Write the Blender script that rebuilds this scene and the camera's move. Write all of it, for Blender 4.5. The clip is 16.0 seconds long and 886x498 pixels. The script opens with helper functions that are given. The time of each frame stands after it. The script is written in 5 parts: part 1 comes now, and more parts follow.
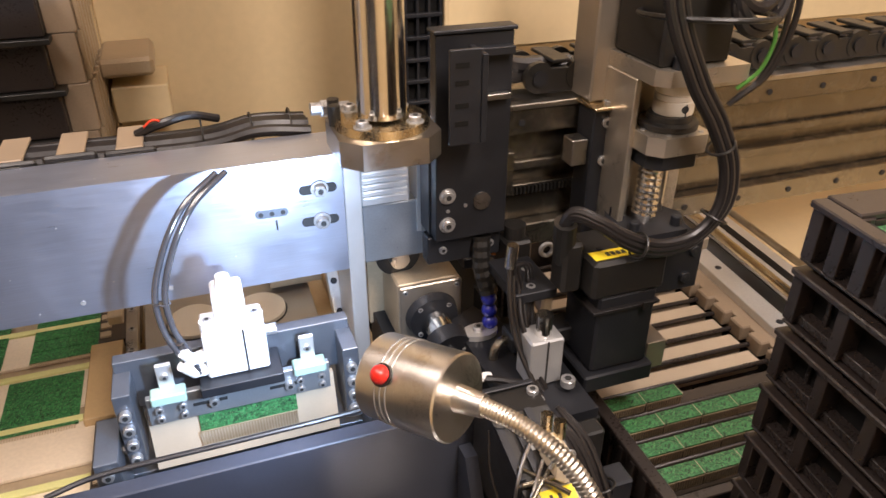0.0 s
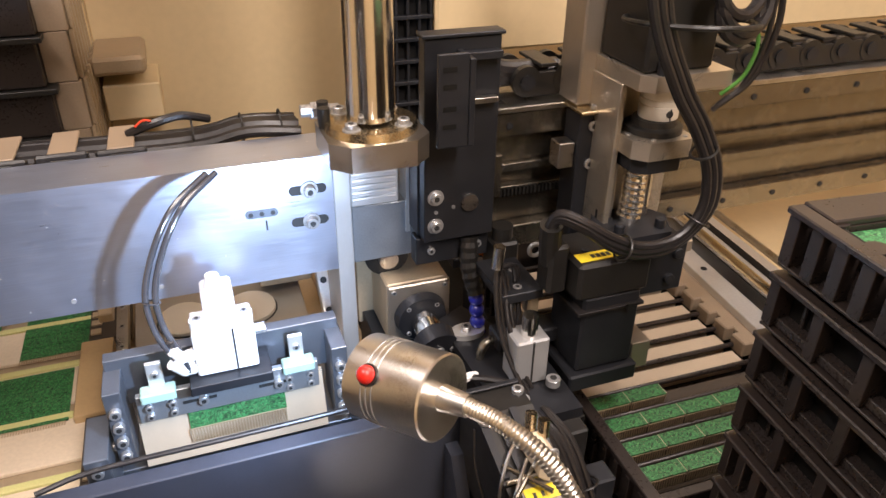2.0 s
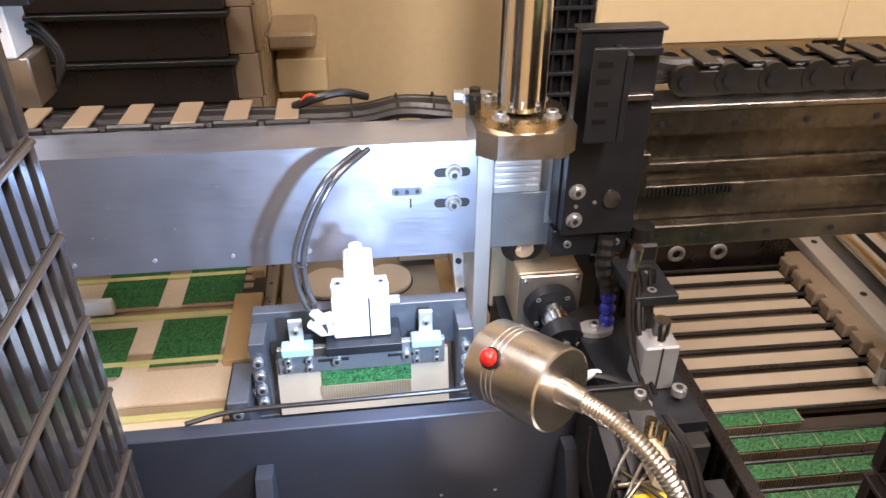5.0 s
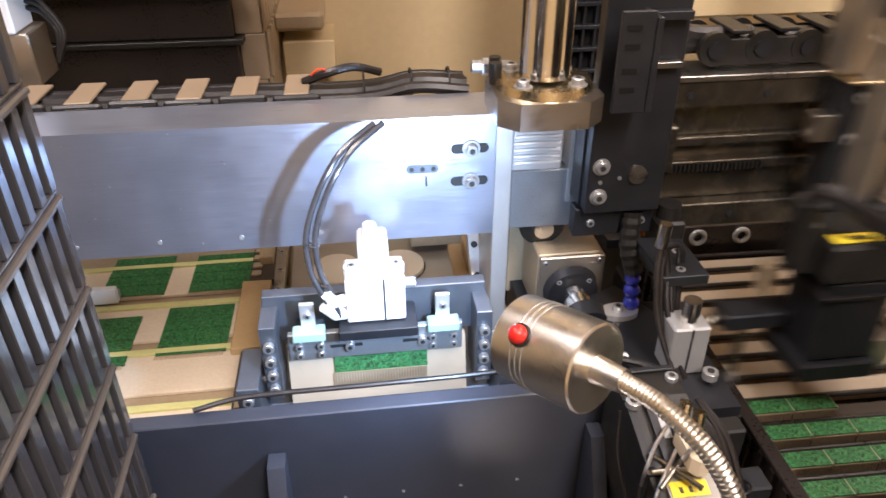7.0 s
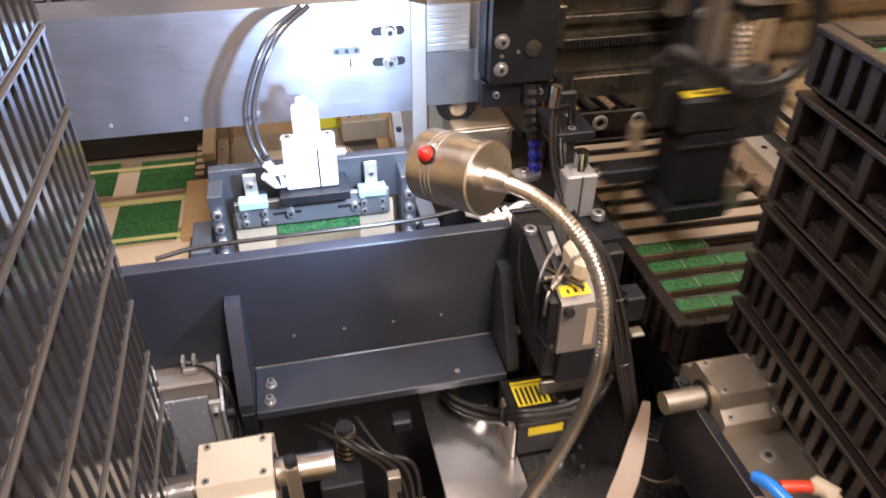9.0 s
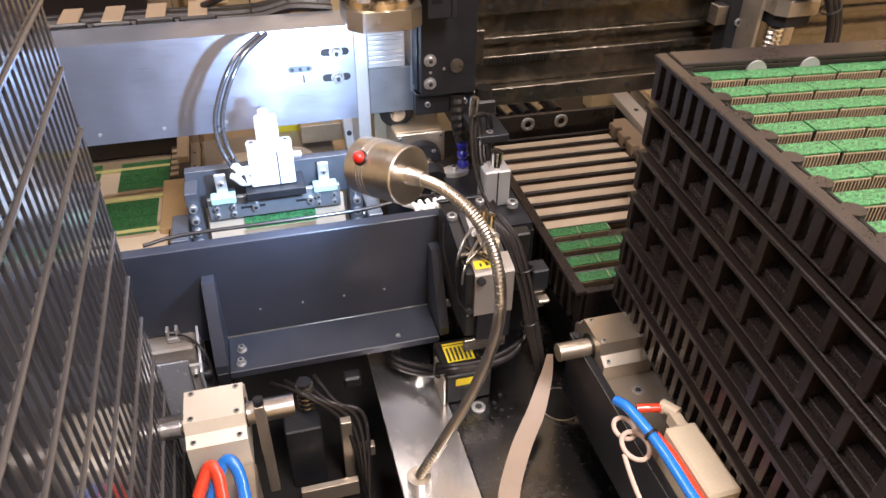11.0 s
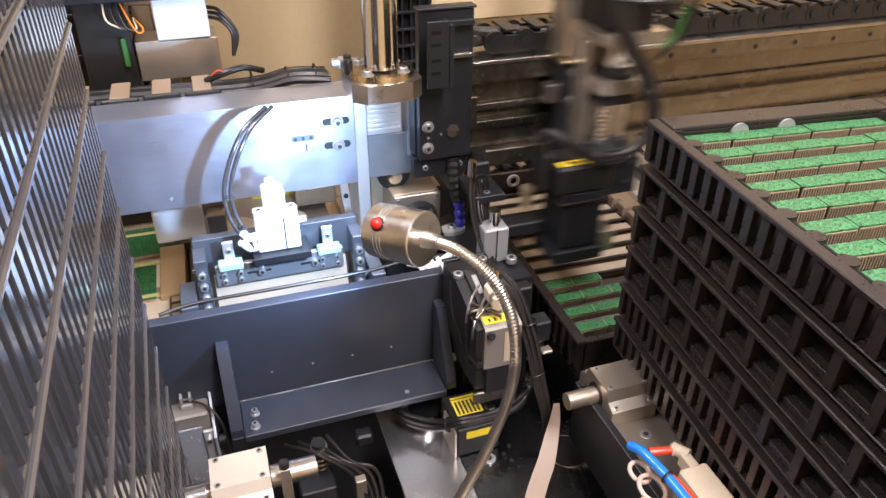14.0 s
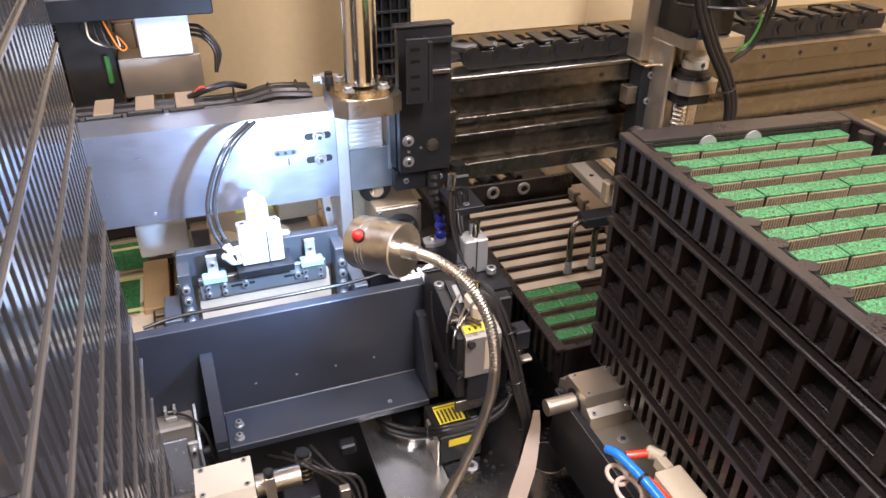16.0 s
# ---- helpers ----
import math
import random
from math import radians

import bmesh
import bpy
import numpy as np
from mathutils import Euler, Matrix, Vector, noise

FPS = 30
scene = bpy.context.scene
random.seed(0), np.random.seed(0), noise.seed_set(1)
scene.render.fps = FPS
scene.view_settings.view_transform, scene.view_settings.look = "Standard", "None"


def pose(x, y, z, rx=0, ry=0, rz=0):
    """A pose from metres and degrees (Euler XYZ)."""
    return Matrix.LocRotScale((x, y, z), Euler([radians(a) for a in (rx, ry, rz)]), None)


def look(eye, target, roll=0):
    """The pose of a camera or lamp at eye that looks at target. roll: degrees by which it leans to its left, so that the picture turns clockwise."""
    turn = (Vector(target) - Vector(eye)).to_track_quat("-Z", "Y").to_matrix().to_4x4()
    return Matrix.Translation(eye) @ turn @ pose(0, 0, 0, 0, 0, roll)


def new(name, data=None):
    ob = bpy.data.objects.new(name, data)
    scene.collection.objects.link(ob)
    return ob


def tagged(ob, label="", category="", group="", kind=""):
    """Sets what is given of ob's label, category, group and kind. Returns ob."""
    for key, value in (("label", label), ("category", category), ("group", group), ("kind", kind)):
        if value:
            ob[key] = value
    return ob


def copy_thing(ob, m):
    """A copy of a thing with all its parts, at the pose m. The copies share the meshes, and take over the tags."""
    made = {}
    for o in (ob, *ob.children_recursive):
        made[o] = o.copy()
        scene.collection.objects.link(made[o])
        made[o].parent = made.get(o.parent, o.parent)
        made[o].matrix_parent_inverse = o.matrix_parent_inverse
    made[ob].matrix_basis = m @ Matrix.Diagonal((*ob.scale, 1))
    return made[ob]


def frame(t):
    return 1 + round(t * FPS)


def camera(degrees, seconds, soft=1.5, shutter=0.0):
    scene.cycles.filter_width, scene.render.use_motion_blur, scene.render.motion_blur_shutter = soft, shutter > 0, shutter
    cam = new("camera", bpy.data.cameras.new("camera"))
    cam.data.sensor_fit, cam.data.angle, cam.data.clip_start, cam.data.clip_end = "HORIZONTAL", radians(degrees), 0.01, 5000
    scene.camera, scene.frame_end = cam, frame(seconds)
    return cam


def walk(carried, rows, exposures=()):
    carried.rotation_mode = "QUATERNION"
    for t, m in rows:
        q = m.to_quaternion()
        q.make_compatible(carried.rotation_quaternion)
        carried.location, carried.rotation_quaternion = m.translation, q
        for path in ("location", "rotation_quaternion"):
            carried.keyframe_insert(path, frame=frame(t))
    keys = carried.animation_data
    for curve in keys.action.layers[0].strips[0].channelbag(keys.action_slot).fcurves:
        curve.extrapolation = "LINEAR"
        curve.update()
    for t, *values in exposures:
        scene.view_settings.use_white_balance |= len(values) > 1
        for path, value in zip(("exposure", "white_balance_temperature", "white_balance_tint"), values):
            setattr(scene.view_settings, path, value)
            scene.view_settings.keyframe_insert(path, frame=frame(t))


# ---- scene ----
cam = camera(63.4, 16.0, shutter=0.5)
PATH = [
    (0, (0.0077, 0.0176, 1.4051), (0.4460, 1.2417, 0.6572), 0.15),
    (0.5, (0.0070, 0.0148, 1.4111), (0.4798, 1.2226, 0.6575), 0.29),
    (1, (0.0081, 0.0110, 1.4100), (0.4889, 1.2172, 0.6589), 0.45),
    (1.5, (0.0096, 0.0115, 1.4119), (0.4788, 1.2215, 0.6598), 0.57),
    (2, (0.0101, 0.0095, 1.4141), (0.4621, 1.2253, 0.6607), 0.83),
    (2.5, (0.0120, 0.0120, 1.4121), (0.4316, 1.2389, 0.6580), 0.91),
    (3, (0.0077, 0.0105, 1.4132), (0.3864, 1.2490, 0.6564), 1.05),
    (3.5, (0.0097, 0.0035, 1.4122), (0.3328, 1.2578, 0.6556), 1.15),
    (4, (0.0122, -0.0058, 1.4135), (0.2735, 1.2633, 0.6577), 1.17),
    (4.5, (0.0103, -0.0123, 1.4132), (0.2157, 1.2683, 0.6596), 1.18),
    (4.7, (0.0143, -0.0103, 1.4148), (0.1923, 1.2714, 0.6560), 0.91),
    (5, (0.0100, -0.0000, 1.4213), (0.1807, 1.2693, 0.6404), 0.36),
    (5.5, (0.0096, 0.0113, 1.4210), (0.1639, 1.2729, 0.6243), -0.21),
    (6, (0.0081, 0.0225, 1.4189), (0.1547, 1.2770, 0.6098), -0.46),
    (6.5, (0.0050, 0.0302, 1.4137), (0.1491, 1.2800, 0.5969), -0.52),
    (6.8, (0.0062, 0.0277, 1.4022), (0.1431, 1.2852, 0.5959), -0.55),
    (7, (-0.0021, 0.0215, 1.3861), (0.1601, 1.2893, 0.6010), -0.13),
    (7.5, (0.0065, 0.0154, 1.3831), (0.2023, 1.2671, 0.5799), -0.02),
    (8, (0.0034, -0.0114, 1.3667), (0.2285, 1.2179, 0.5371), 0.10),
    (8.5, (0.0005, -0.0587, 1.3565), (0.2517, 1.1488, 0.5027), 0.14),
    (9, (-0.0074, -0.1312, 1.3686), (0.2632, 1.0552, 0.4917), 0.29),
    (9.5, (0.0254, -0.2061, 1.3651), (0.3139, 0.9739, 0.4851), 0.18),
    (9.7, (0.0268, -0.2324, 1.3756), (0.3217, 0.9456, 0.4950), 0.26),
    (10, (0.0197, -0.2514, 1.4062), (0.3292, 0.9154, 0.5159), 0.50),
    (10.5, (0.0132, -0.2763, 1.4368), (0.3309, 0.8893, 0.5477), 0.66),
    (11, (0.0037, -0.2881, 1.4594), (0.3274, 0.8782, 0.5734), 0.74),
    (11.5, (-0.0056, -0.2919, 1.4768), (0.3266, 0.8768, 0.5971), 0.69),
    (11.8, (-0.0043, -0.2982, 1.4777), (0.3294, 0.8822, 0.6144), 0.44),
    (12, (-0.0075, -0.2898, 1.4834), (0.3341, 0.8938, 0.6275), 0.40),
    (12.5, (-0.0297, -0.2864, 1.4966), (0.3315, 0.9039, 0.6582), 0.28),
    (13, (-0.0557, -0.2835, 1.4973), (0.3281, 0.9122, 0.6770), 0.33),
    (13.5, (-0.0622, -0.2884, 1.4944), (0.3396, 0.9105, 0.6874), 0.49),
    (14, (-0.0605, -0.2975, 1.4929), (0.3520, 0.9022, 0.6925), 0.48),
    (14.5, (-0.0678, -0.3022, 1.4933), (0.3582, 0.8988, 0.7021), 0.55),
    (15, (-0.0672, -0.3070, 1.4998), (0.3657, 0.8931, 0.7108), 0.56),
    (15.5, (-0.0719, -0.3089, 1.4992), (0.3708, 0.8922, 0.7173), 0.67),
    (16, (-0.0621, -0.3178, 1.5021), (0.3859, 0.8844, 0.7249), 0.66),
]
walk(cam, [(t, look(eye, target, roll)) for t, eye, target, roll in PATH],
     exposures=[(0, 0.04, 6800, 16), (4.5, 0.08, 6550, 15), (7.0, 0.10, 6500, 15), (8.5, 0.14, 6700, 17), (9.5, 0.10, 6900, 18), (12.0, 0.22, 6100, 15), (16.0, 0.24, 6000, 15)])

# ---- world and lights ----
world = bpy.data.worlds.new("room_light")
scene.world = world
world.use_nodes = True
world.node_tree.nodes["Background"].inputs[0].default_value = (1.0, 0.86, 0.70, 1)
world.node_tree.nodes["Background"].inputs[1].default_value = 0.16
scene.view_settings.exposure = 0.0


def lamp(name, kind, energy, colour, m, **settings):
    data = bpy.data.lights.new(name, kind)
    data.energy, data.color = energy, colour
    if kind == "AREA":
        data.shape, data.size, data.size_y = "RECTANGLE", settings["size"], settings["size_y"]
    if kind == "SPOT":
        data.spot_size, data.spot_blend, data.shadow_soft_size = settings["cone"], settings["blend"], settings["soft"]
    ob = new(name, data)
    ob.matrix_world = m
    return ob


LAMP_FRONT, LAMP_REAR = Vector((0.1095, 0.437, 1.047)), Vector((0.150, 0.381, 1.058))
LAMP_AXIS = (LAMP_FRONT - LAMP_REAR).normalized()
lamp("work_lamp_beam", "SPOT", 11.8, (0.46, 0.68, 1.0), look(LAMP_FRONT + LAMP_AXIS * 0.015, LAMP_FRONT + LAMP_AXIS), cone=radians(145), blend=1.0, soft=0.013)
WARM = (1.0, 0.92, 0.87)
lamp("ceiling_light_front", "AREA", 66, WARM, pose(0.45, -0.8, 2.6), size=0.35, size_y=1.3)
lamp("ceiling_light_middle", "AREA", 27, WARM, pose(1.20, 0.84, 2.6), size=0.35, size_y=1.3)
lamp("ceiling_light_left", "AREA", 32, WARM, pose(-0.70, 0.45, 2.6), size=0.35, size_y=1.3)


# ---- materials ----
def nodes_of(name):
    m = bpy.data.materials.new(name)
    m.use_nodes = True
    return m, m.node_tree.nodes, m.node_tree.links, m.node_tree.nodes["Principled BSDF"]


def surface(name, colour, rough=0.5, metal=0.0, vary=0.15, grain=60.0, bump=0.1, stretch=(1, 1, 1), dirt=0.0, dirt_colour=(0.05, 0.04, 0.03), piece=0.0, coat=0.0, spec=0.5):
    """Base colour with fine grain, larger blotches, relief and patches of dirt."""
    m, n, l, b = nodes_of(name)
    at = n.new("ShaderNodeTexCoord")
    mp = n.new("ShaderNodeMapping")
    mp.inputs["Scale"].default_value = stretch
    l.new(at.outputs["Object"], mp.inputs[0])
    fine, broad = n.new("ShaderNodeTexNoise"), n.new("ShaderNodeTexNoise")
    fine.inputs["Scale"].default_value, broad.inputs["Scale"].default_value = grain * 10, grain * 0.6
    fine.inputs["Detail"].default_value = broad.inputs["Detail"].default_value = 4
    l.new(mp.outputs[0], fine.inputs[0]), l.new(at.outputs["Object"], broad.inputs[0])
    add = n.new("ShaderNodeMath")
    add.operation = "ADD"
    l.new(fine.outputs[0], add.inputs[0]), l.new(broad.outputs[0], add.inputs[1])
    ramp = n.new("ShaderNodeMapRange")
    ramp.inputs["From Min"].default_value, ramp.inputs["From Max"].default_value = 0.6, 1.4
    ramp.inputs["To Min"].default_value, ramp.inputs["To Max"].default_value = 1 - vary, 1 + vary
    l.new(add.outputs[0], ramp.inputs[0])
    mix = n.new("ShaderNodeVectorMath")
    mix.operation = "SCALE"
    mix.inputs[0].default_value = colour
    l.new(ramp.outputs[0], mix.inputs["Scale"])
    last = mix.outputs[0]
    if piece:
        info = n.new("ShaderNodeObjectInfo")
        rr = n.new("ShaderNodeMapRange")
        rr.inputs["To Min"].default_value, rr.inputs["To Max"].default_value = 1 - piece, 1 + piece
        l.new(info.outputs["Random"], rr.inputs[0])
        sc = n.new("ShaderNodeVectorMath")
        sc.operation = "SCALE"
        l.new(last, sc.inputs[0]), l.new(rr.outputs[0], sc.inputs["Scale"])
        last = sc.outputs[0]
    if dirt:
        spots = n.new("ShaderNodeTexNoise")
        spots.inputs["Scale"].default_value, spots.inputs["Detail"].default_value = grain * 0.35, 6
        l.new(at.outputs["Object"], spots.inputs[0])
        step = n.new("ShaderNodeMapRange")
        step.inputs["From Min"].default_value, step.inputs["From Max"].default_value, step.inputs["To Max"].default_value = 0.52, 0.72, dirt
        l.new(spots.outputs[0], step.inputs[0])
        mx = n.new("ShaderNodeMix")
        mx.data_type = "RGBA"
        mx.inputs[7].default_value = (*dirt_colour, 1)
        l.new(step.outputs[0], mx.inputs[0]), l.new(last, mx.inputs[6])
        last = mx.outputs[2]
    l.new(last, b.inputs["Base Color"])
    rmap = n.new("ShaderNodeMapRange")
    rmap.inputs["From Min"].default_value, rmap.inputs["From Max"].default_value = 0.6, 1.4
    rmap.inputs["To Min"].default_value, rmap.inputs["To Max"].default_value = max(rough - 0.08, 0.03), min(rough + 0.10, 1)
    l.new(add.outputs[0], rmap.inputs[0]), l.new(rmap.outputs[0], b.inputs["Roughness"])
    b.inputs["Metallic"].default_value = metal
    b.inputs["Specular IOR Level"].default_value = spec
    b.inputs["Coat Weight"].default_value = coat
    if bump:
        bp = n.new("ShaderNodeBump")
        bp.inputs["Strength"].default_value, bp.inputs["Distance"].default_value = bump, 0.0006
        l.new(fine.outputs[0], bp.inputs["Height"]), l.new(bp.outputs[0], b.inputs["Normal"])
    return m


ALU = surface("brushed_aluminium", (0.74, 0.74, 0.73), 0.36, 0.7, 0.10, 30, 0.10, (1, 1, 30), dirt=0.12, dirt_colour=(0.35, 0.33, 0.3))


def scuffed_metal(name, colour):
    """Rolled aluminium: drawn lines along x, cloudy gloss and small bright nicks."""
    m, n, l, b = nodes_of(name)
    at, mp = n.new("ShaderNodeTexCoord"), n.new("ShaderNodeMapping")
    mp.inputs["Scale"].default_value = (2.5, 55, 70)
    l.new(at.outputs["Object"], mp.inputs[0])
    lines, clouds, nicks, gate = n.new("ShaderNodeTexNoise"), n.new("ShaderNodeTexNoise"), n.new("ShaderNodeTexVoronoi"), n.new("ShaderNodeTexNoise")
    lines.inputs["Scale"].default_value, lines.inputs["Detail"].default_value = 9, 7
    clouds.inputs["Scale"].default_value, clouds.inputs["Detail"].default_value = 16, 5
    nicks.inputs["Scale"].default_value, gate.inputs["Scale"].default_value = 95, 26
    l.new(mp.outputs[0], lines.inputs[0])
    for q in (clouds, nicks, gate):
        l.new(at.outputs["Object"], q.inputs[0])
    spot, pick, hit = n.new("ShaderNodeMapRange"), n.new("ShaderNodeMath"), n.new("ShaderNodeMath")
    spot.inputs["From Min"].default_value, spot.inputs["From Max"].default_value = 0.10, 0.05
    l.new(nicks.outputs["Distance"], spot.inputs[0])
    pick.operation, pick.inputs[1].default_value = "GREATER_THAN", 0.56
    l.new(gate.outputs[0], pick.inputs[0])
    hit.operation = "MULTIPLY"
    l.new(spot.outputs[0], hit.inputs[0]), l.new(pick.outputs[0], hit.inputs[1])
    both = n.new("ShaderNodeMath")
    both.operation = "ADD"
    l.new(lines.outputs[0], both.inputs[0]), l.new(clouds.outputs[0], both.inputs[1])
    tone = n.new("ShaderNodeMapRange")
    tone.inputs["From Min"].default_value, tone.inputs["From Max"].default_value = 0.65, 1.35
    tone.inputs["To Min"].default_value, tone.inputs["To Max"].default_value = 0.93, 1.07
    l.new(both.outputs[0], tone.inputs[0])
    sc, mx = n.new("ShaderNodeVectorMath"), n.new("ShaderNodeMix")
    sc.operation, sc.inputs[0].default_value = "SCALE", colour
    l.new(tone.outputs[0], sc.inputs["Scale"])
    mx.data_type, mx.inputs[7].default_value = "RGBA", (0.85, 0.86, 0.88, 1)
    l.new(hit.outputs[0], mx.inputs[0]), l.new(sc.outputs[0], mx.inputs[6]), l.new(mx.outputs[2], b.inputs["Base Color"])
    gloss = n.new("ShaderNodeMapRange")
    gloss.inputs["From Min"].default_value, gloss.inputs["From Max"].default_value = 0.65, 1.35
    gloss.inputs["To Min"].default_value, gloss.inputs["To Max"].default_value = 0.27, 0.41
    l.new(both.outputs[0], gloss.inputs[0]), l.new(gloss.outputs[0], b.inputs["Roughness"])
    metal = n.new("ShaderNodeMapRange")
    metal.inputs["To Min"].default_value, metal.inputs["To Max"].default_value = 0.88, 0.3
    l.new(hit.outputs[0], metal.inputs[0]), l.new(metal.outputs[0], b.inputs["Metallic"])
    bp = n.new("ShaderNodeBump")
    bp.inputs["Strength"].default_value, bp.inputs["Distance"].default_value = 0.12, 0.0006
    l.new(lines.outputs[0], bp.inputs["Height"]), l.new(bp.outputs[0], b.inputs["Normal"])
    return m


ALU_LONG = scuffed_metal("drawn_aluminium", (0.56, 0.61, 0.74))
RAIL = surface("anodised_rail", (0.25, 0.225, 0.185), 0.24, 0.95, 0.12, 40, 0.12, (1, 30, 30), dirt=0.2, dirt_colour=(0.18, 0.16, 0.13))
ALU_DULL = surface("dull_aluminium", (0.50, 0.44, 0.36), 0.36, 0.85, 0.12, 40, 0.12, (1, 30, 30), dirt=0.15, dirt_colour=(0.25, 0.22, 0.18))
ALU_WARM = surface("warm_machined_aluminium", (0.60, 0.54, 0.45), 0.30, 0.85, 0.10, 40, 0.08, (1, 1, 30), dirt=0.12, dirt_colour=(0.32, 0.27, 0.2))
STEEL = surface("machined_steel", (0.50, 0.48, 0.45), 0.30, 1.0, 0.12, 60, 0.08, (40, 1, 1))
CHROME = surface("polished_chrome", (0.82, 0.80, 0.76), 0.15, 1.0, 0.04, 30, 0.0)
BRUSHED = surface("brushed_lamp_steel", (0.70, 0.67, 0.62), 0.30, 1.0, 0.08, 30, 0.05, (1, 1, 60))
GOLDISH = surface("zinc_plated_steel", (0.62, 0.52, 0.36), 0.24, 1.0, 0.12, 60, 0.05)
SCREW = surface("steel_screw", (0.46, 0.46, 0.46), 0.30, 0.7, 0.10, 200, 0.05)
SOCKET = surface("screw_socket", (0.03, 0.03, 0.03), 0.6, 0.3, 0.1, 200, 0.0)
ANODISED = surface("black_anodised", (0.020, 0.021, 0.025), 0.42, 0.35, 0.2, 50, 0.10, dirt=0.12, dirt_colour=(0.06, 0.06, 0.06))
DARKPLATE = surface("dark_anodised_plate", (0.036, 0.041, 0.057), 0.42, 0.12, 0.15, 40, 0.06, dirt=0.2, dirt_colour=(0.055, 0.055, 0.06))
GREYPLATE = surface("grey_blue_plate", (0.13, 0.145, 0.17), 0.38, 0.6, 0.12, 50, 0.08)
BLACK = surface("black_plastic", (0.012, 0.011, 0.010), 0.40, 0.0, 0.2, 80, 0.10)
RUBBER = surface("black_cable", (0.014, 0.012, 0.012), 0.36, 0.0, 0.15, 90, 0.12)
TUBING = surface("smoked_air_tube", (0.045, 0.046, 0.052), 0.14, 0.0, 0.2, 60, 0.02, coat=0.8, spec=0.9)
TRAY = surface("black_tray_plastic", (0.024, 0.0185, 0.0165), 0.30, 0.0, 0.22, 30, 0.08, piece=0.12, dirt=0.22, dirt_colour=(0.055, 0.040, 0.033), spec=0.42)
RIMGREY = surface("lighter_grey_tray_rim", (0.075, 0.071, 0.072), 0.16, 0.0, 0.10, 12, 0.02, dirt=0.4, dirt_colour=(0.16, 0.14, 0.125), spec=0.8)
TRAY_GREY = surface("grey_tray_plastic", (0.050, 0.050, 0.056), 0.11, 0.0, 0.10, 10, 0.01, piece=0.15, dirt=0.2, dirt_colour=(0.060, 0.054, 0.05), spec=0.9)
CREAM = surface("cream_paint", (0.65, 0.51, 0.30), 0.55, 0.0, 0.06, 6, 0.05, dirt=0.10, dirt_colour=(0.42, 0.34, 0.22))
TAN = surface("tan_anodised_plate", (0.46, 0.36, 0.24), 0.45, 0.35, 0.12, 25, 0.08, dirt=0.2, dirt_colour=(0.25, 0.19, 0.12))
STRIP = surface("pale_strip", (0.50, 0.40, 0.29), 0.5, 0.0, 0.12, 30, 0.1, (1, 30, 30), dirt=0.15, dirt_colour=(0.35, 0.28, 0.2))
BELT = surface("pale_belt", (0.72, 0.60, 0.45), 0.5, 0.0, 0.10, 20, 0.08, dirt=0.15, dirt_colour=(0.4, 0.3, 0.2))
LIME = surface("yellow_green_edge", (0.62, 0.60, 0.26), 0.4, 0.0, 0.1, 40, 0.05)
BROWNHOLES = surface("brown_comb", (0.06, 0.045, 0.032), 0.5, 0.2, 0.2, 60, 0.1)
WHITE = surface("white_anodised", (0.82, 0.83, 0.84), 0.40, 0.15, 0.04, 60, 0.05)
GREYWHITE = surface("pale_grey_cylinder", (0.38, 0.38, 0.38), 0.42, 0.4, 0.06, 60, 0.06)
RED = surface("red_button", (0.65, 0.02, 0.012), 0.32, 0.0, 0.05, 100, 0.0, coat=0.5)
REDTUBE = surface("red_tube", (0.80, 0.07, 0.03), 0.25, 0.0, 0.05, 80, 0.0, coat=0.6)
BLUETUBE = surface("blue_tube", (0.02, 0.20, 0.70), 0.22, 0.0, 0.05, 80, 0.0, coat=0.6)
BLUEBEAD = surface("blue_beads", (0.02, 0.03, 0.42), 0.25, 0.0, 0.05, 80, 0.0, coat=0.4)
ORANGE = surface("orange_fitting", (0.85, 0.22, 0.02), 0.35, 0.0, 0.05, 80, 0.0)
YELLOW = surface("yellow_label", (0.80, 0.62, 0.03), 0.45, 0.0, 0.05, 60, 0.0)
INK = surface("dark_print", (0.05, 0.045, 0.03), 0.5, 0.0, 0.1, 60, 0.0)
PALECUP = surface("cream_white_coupling", (0.70, 0.64, 0.54), 0.42, 0.2, 0.05, 60, 0.04)
PINK = surface("beige_tube", (0.58, 0.44, 0.36), 0.35, 0.0, 0.06, 60, 0.05, coat=0.3)
RIBBON = surface("tan_ribbon_cable", (0.32, 0.24, 0.18), 0.5, 0.0, 0.12, 60, 0.1, (40, 1, 1))
PALEFIT = surface("cream_fitting", (0.62, 0.52, 0.38), 0.45, 0.0, 0.08, 60, 0.05)
WHITEPLASTIC = surface("white_plastic", (0.78, 0.77, 0.74), 0.4, 0.0, 0.05, 60, 0.03)
GREENWIRE = surface("green_wire", (0.07, 0.22, 0.04), 0.4, 0.0, 0.05, 60, 0.0)
# Bright side of the base plate; its darker copy below paints in dark reflections.
BASE = surface("base_plate_bright_reflection", (0.68, 0.68, 0.69), 0.24, 0.95, 0.04, 0.8, 0.0, dirt=0.0, dirt_colour=(0.10, 0.09, 0.08))
GREENDARK = surface("dark_green_plastic", (0.03, 0.13, 0.03), 0.4, 0.0, 0.05, 60, 0.0)
BASE_DARK_REFLECTION = surface("base_plate_dark_reflection", (0.10, 0.10, 0.105), 0.24, 1.0, 0.2, 14, 0.02, dirt=0.2, dirt_colour=(0.05, 0.05, 0.05))
POLISHED = surface("polished_steel_sheet", (0.52, 0.55, 0.62), 0.24, 0.5, 0.08, 20, 0.02)
HOUSING = surface("grey_cast_housing", (0.26, 0.235, 0.21), 0.42, 0.3, 0.1, 40, 0.08)
